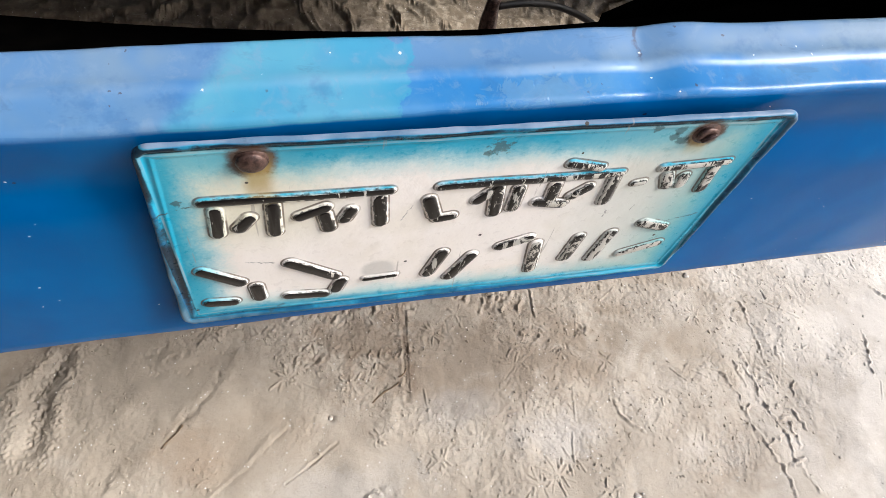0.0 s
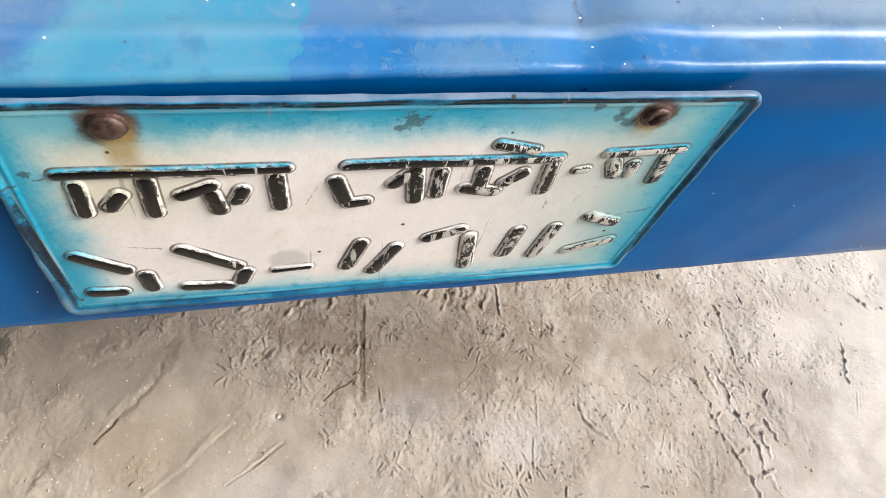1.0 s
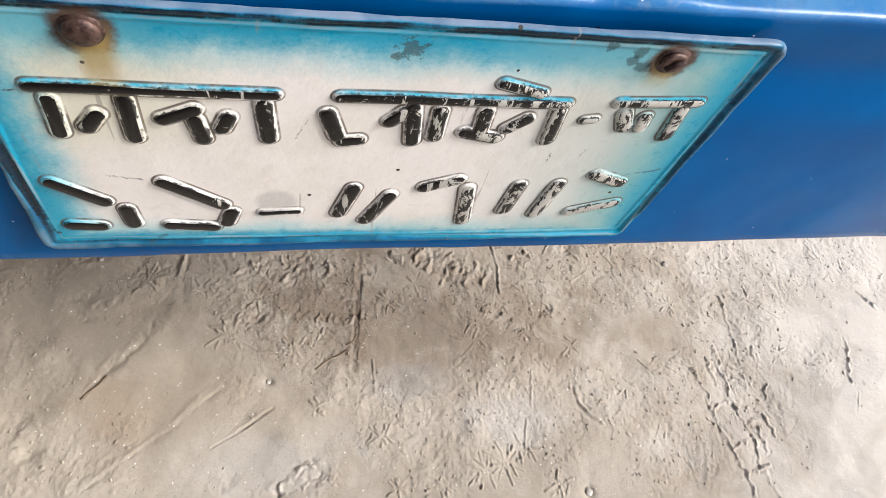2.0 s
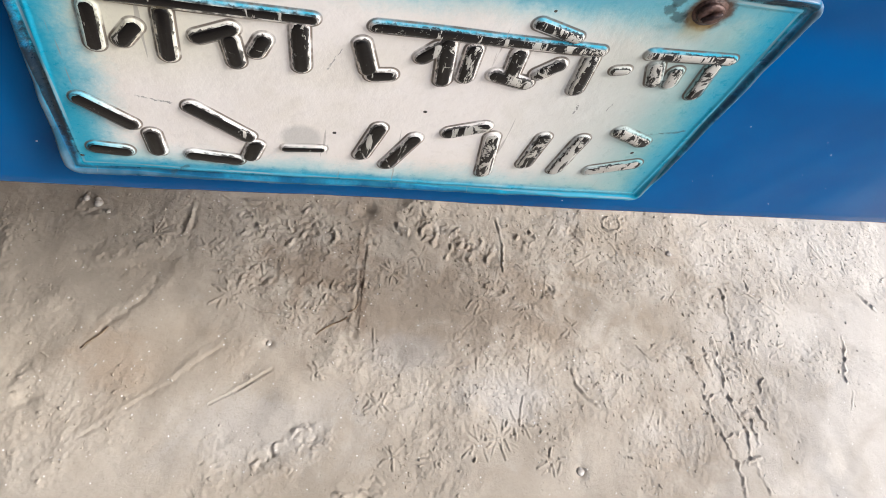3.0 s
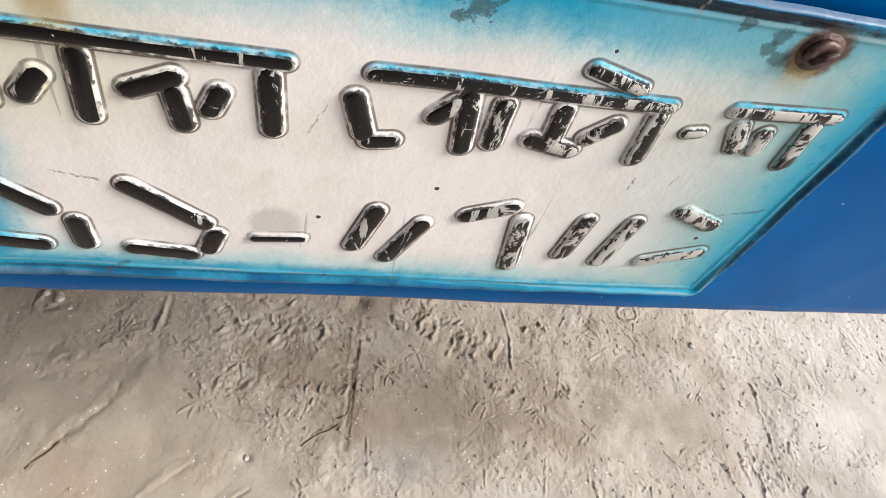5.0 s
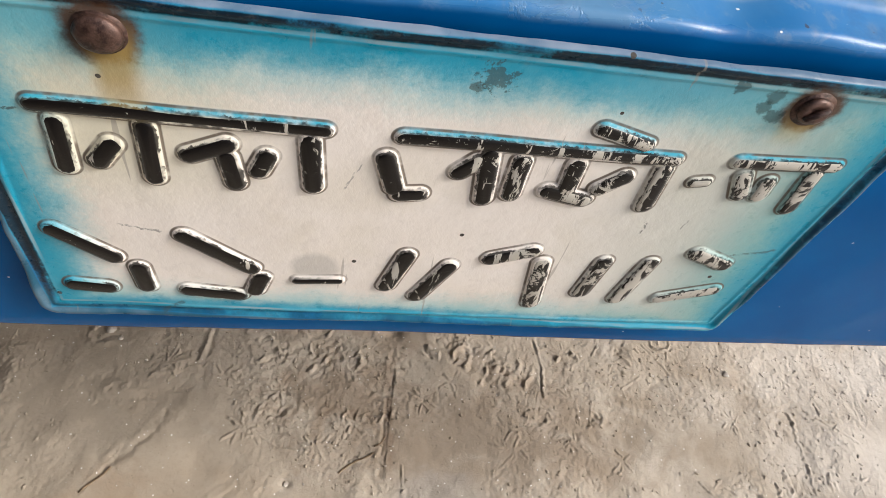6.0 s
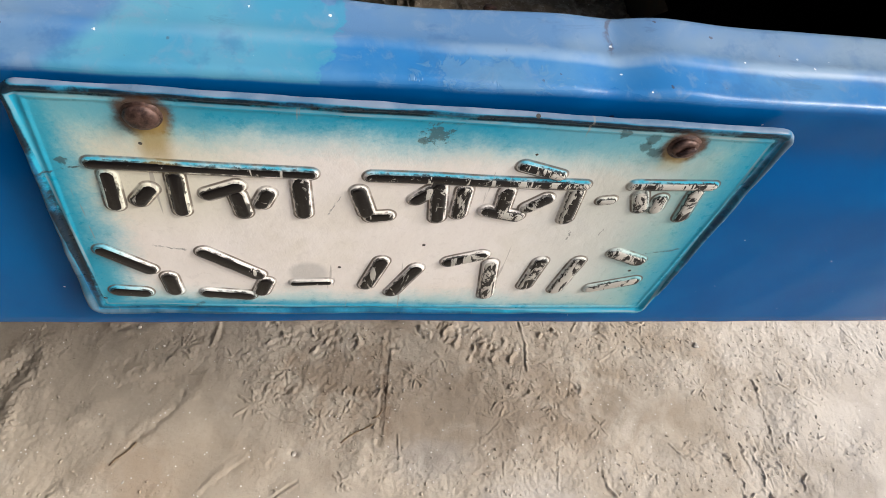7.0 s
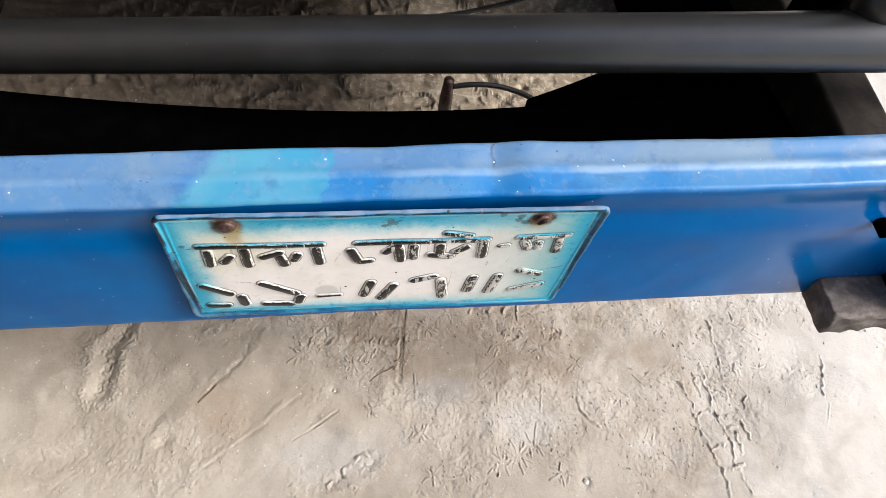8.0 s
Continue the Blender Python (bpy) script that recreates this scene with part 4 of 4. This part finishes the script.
        bolt = part("bolt", bm, M_RUST, root, "rusty domed bolt head" if n == 0 else "rusty slotted bolt head")
        if n == 1:
            part("slot", box_bm((0.010, 0.003, 0.0024), (bx, -0.0040, bz), 0.0008, 1, Matrix.Rotation(radians(-35), 4, "Y")), M_RUST, bolt)
        bm = bmesh.new()
        ring0 = [bm.verts.new((bx + 0.0090 * math.cos(q), 0.0008, bz + 0.0085 * math.sin(q))) for q in (2 * math.pi * j / 28 for j in range(28))]
        ring1 = [bm.verts.new((bx + 0.0085 * math.cos(q), -0.0008, bz + 0.0080 * math.sin(q))) for q in (2 * math.pi * j / 28 for j in range(28))]
        for j in range(28):
            bm.faces.new((ring0[j], ring0[(j + 1) % 28], ring1[(j + 1) % 28], ring1[j]))
        bm.faces.new(ring1)
        bmesh.ops.recalc_face_normals(bm, faces=bm.faces)
        part("washer", bm, M_RUST, bolt)
    return root


make_plate()


# ---- behind the bumper ----
def make_tube():
    """A round bar, bowed a little towards one side."""
    root = tagged(new("bull_bar"), "dusty black round steel bar behind the bumper", "bull bar")
    root.matrix_world = BUMPER
    pts = [(x, 0.153 - 0.14 * x, 0.754 + 0.127 * x) for x in (-1.0 + 0.05 * k for k in range(33))]
    part("tube", tube_bm(pts, 0.0245, 32), M_TUBE, root)
    part("post", tube_bm([(0.410, 0.110, 0.805), (0.412, 0.112, 0.84), (0.416, 0.114, 0.90), (0.42, 0.118, 1.0)], 0.023, 24), M_TUBE, root)
    part("bracket", box_bm((0.055, 0.05, 0.10), (0.425, 0.168, 0.795), 0.006), M_FRAME, root, "black bracket")
    return root


make_tube()


def make_truck():
    """The dark underbody, an added unseen cab over it and the arms that carry the bumper."""
    root = tagged(new("truck_body"), "truck body with black muddy chassis over trampled ground", "truck")
    root.matrix_world = BUMPER
    # dropped beam whose upper rear edge sags towards the middle
    xs = np.linspace(-0.95, 0.43, 90)
    zt = 0.622 + np.minimum(np.where(xs < 0.07, 0.23, 0.36) * (xs - 0.07) ** 2, 0.09)
    rows = [np.stack([xs, xs * 0 + dy, zt + dz], -1) for dy, dz in ((0.070, -0.13), (0.070, 0.015), (0.075, 0.020), (0.12, 0.012), (0.185, 0.003), (0.193, -0.001), (0.196, -0.008), (0.196, -0.14))]
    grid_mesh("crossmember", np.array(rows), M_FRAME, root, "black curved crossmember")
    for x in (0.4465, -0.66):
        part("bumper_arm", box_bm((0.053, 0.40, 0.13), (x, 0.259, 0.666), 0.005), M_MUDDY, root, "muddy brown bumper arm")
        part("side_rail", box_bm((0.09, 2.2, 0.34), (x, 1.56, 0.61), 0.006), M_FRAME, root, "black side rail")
    # floor pan, cab and wheels stay out of view, added to hold back light
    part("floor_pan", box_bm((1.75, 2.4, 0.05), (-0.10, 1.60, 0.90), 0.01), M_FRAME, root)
    part("cab", box_bm((1.62, 1.50, 1.15), (-0.14, 1.14, 1.50), 0.04, 3), M_CAB, root, "unseen dark olive cab, added to cut the sky light")
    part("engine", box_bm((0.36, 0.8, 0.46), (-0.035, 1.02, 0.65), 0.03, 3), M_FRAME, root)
    part("axle", tube_bm([(-0.95 + 0.1 * k, 1.12, 0.34) for k in range(17)], 0.04, 12), M_FRAME, root)
    for x in (0.72, -0.92):
        part("wheel", tube_bm([(x - 0.10, 1.12, 0.335), (x - 0.09, 1.12, 0.335), (x, 1.12, 0.335), (x + 0.09, 1.12, 0.335), (x + 0.10, 1.12, 0.335)], lambda q: 0.34 - 0.06 * abs(2 * q - 1) ** 4, 48), M_HOSE, root, "unseen black rubber tyre, added to block side light")
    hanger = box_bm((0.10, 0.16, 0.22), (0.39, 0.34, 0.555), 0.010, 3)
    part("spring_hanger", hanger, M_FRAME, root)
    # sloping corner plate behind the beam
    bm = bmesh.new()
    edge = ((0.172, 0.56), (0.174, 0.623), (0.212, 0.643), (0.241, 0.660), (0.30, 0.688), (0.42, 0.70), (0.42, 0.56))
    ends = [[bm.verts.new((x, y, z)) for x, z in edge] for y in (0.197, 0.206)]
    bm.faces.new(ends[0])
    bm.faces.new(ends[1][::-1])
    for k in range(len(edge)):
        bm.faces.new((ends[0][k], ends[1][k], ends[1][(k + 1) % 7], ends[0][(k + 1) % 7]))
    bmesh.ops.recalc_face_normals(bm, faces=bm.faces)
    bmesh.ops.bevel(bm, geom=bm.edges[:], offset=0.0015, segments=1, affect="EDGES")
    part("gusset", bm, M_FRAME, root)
    return root


make_truck()


def make_hose():
    root = tagged(new("brake_hose"), "thin black hose looping from a rusty fitting", "hose")
    root.matrix_world = BUMPER
    pts = [(0.096 + 0.11 * s, 0.25, 0.596 + 0.007 * math.sin(s * 3.1) - 0.030 * s * s) for s in (k / 20 for k in range(21))]
    part("hose_line", tube_bm(pts, 0.0032, 10), M_HOSE, root)
    pts = [(-0.06 + 0.30 * s, 0.53, 0.455 - 0.02 * math.sin(s * 3.1) + 0.03 * s) for s in (k / 20 for k in range(21))]
    part("hose_line", tube_bm(pts, 0.0035, 10), M_HOSE, root)
    part("fitting", tube_bm([(0.090, 0.248, 0.560), (0.091, 0.248, 0.580), (0.092, 0.249, 0.600), (0.093, 0.249, 0.609)], lambda s: 0.0080 - 0.002 * (s > 0.5), 8), M_RUST, root, "rusty brown fitting")
    return root


make_hose()


# ---- small things on the ground ----
def lump_bm(r, seed, flat=0.6):
    rng = random.Random(seed)
    bm = bmesh.new()
    bmesh.ops.create_icosphere(bm, subdivisions=2, radius=r)
    off = Vector((rng.uniform(0, 50), rng.uniform(0, 50), rng.uniform(0, 50)))
    for v in bm.verts:
        v.co *= 1 + 0.5 * noise.noise(v.co / r * 0.9 + off)
        v.co.z *= flat
    return bm


for n_, (sx_, sy_, sr_) in enumerate(((-0.326, 0.280, 0.007), (-0.342, 0.288, 0.005), (-0.312, 0.268, 0.004), (0.339, -0.100, 0.006), (-0.085, 0.081, 0.004), (0.545, 0.235, 0.005))):
    st_ = link_mesh("stone", lump_bm(sr_, 70 + n_), M_STONE)
    st_.location = (sx_, sy_, ground_at(sx_, sy_) + sr_ * 0.25)
    tagged(st_, "small pale stone lying on the dry mud", "stone", "stones on the ground")
for n_, (ax_, ay_, bx_, by_) in enumerate(((-0.022, 0.093, 0.022, 0.120), (-0.316, 0.069, -0.288, 0.101), (0.022, 0.124, 0.036, 0.137))):
    pts_ = [(ax_ + (bx_ - ax_) * s, ay_ + (by_ - ay_) * s + 0.002 * math.sin(s * 5 + n_), ground_at(ax_ + (bx_ - ax_) * s, ay_ + (by_ - ay_) * s) + 0.001) for s in (k / 8 for k in range(9))]
    tw_ = link_mesh("twig", tube_bm(pts_, 0.0010, 7, 0.15), M_TWIG)
    tagged(tw_, "thin dry twig pressed into the mud", "twig", "twigs on the ground")

# loose grit and crumbs of mud
def scatter(name, count, seed, low, high, power, mat_, label, clump):
    """Many small uneven stones in one mesh, half sunk into the ground."""
    rng = random.Random(seed)
    tmp = bmesh.new()
    bmesh.ops.create_icosphere(tmp, subdivisions=1, radius=1.0)
    unit = [tuple(v.co) for v in tmp.verts]
    tris = [[v.index for v in f.verts] for f in tmp.faces]
    tmp.free()
    verts, faces = [], []
    while len(faces) < count * len(tris):
        x, y = rng.uniform(-0.62, 1.12), rng.uniform(-0.3, 0.9)
        if clump and rough_patch[np.searchsorted(GY, y), np.searchsorted(GX, x)] < rng.uniform(0.15, 1.2):
            continue
        r = low + high * rng.random() ** power
        a, sx, sy, sz = rng.uniform(0, 6.28), rng.uniform(0.7, 1.5), rng.uniform(0.6, 1.0), rng.uniform(0.4, 0.8)
        z = ground_at(x, y) + 0.15 * r
        n0 = len(verts)
        for u, v, w in unit:
            k = r * rng.uniform(0.75, 1.2)
            verts.append((x + k * (sx * u * math.cos(a) - sy * v * math.sin(a)), y + k * (sx * u * math.sin(a) + sy * v * math.cos(a)), z + k * sz * w))
        faces += [[n0 + q for q in t] for t in tris]
    me = bpy.data.meshes.new(name)
    me.from_pydata(verts, [], faces)
    me.materials.append(mat_)
    tagged(new(name, me), label, name, kind="stuff")


scatter("grit", 1100, 12, 0.0006, 0.0018, 4, M_STONE, "loose pale grit scattered over the dry mud", False)
scatter("mud_crumbs", 9000, 13, 0.0008, 0.0020, 3, M_GROUND, "small dry beige crumbs of trampled mud", True)
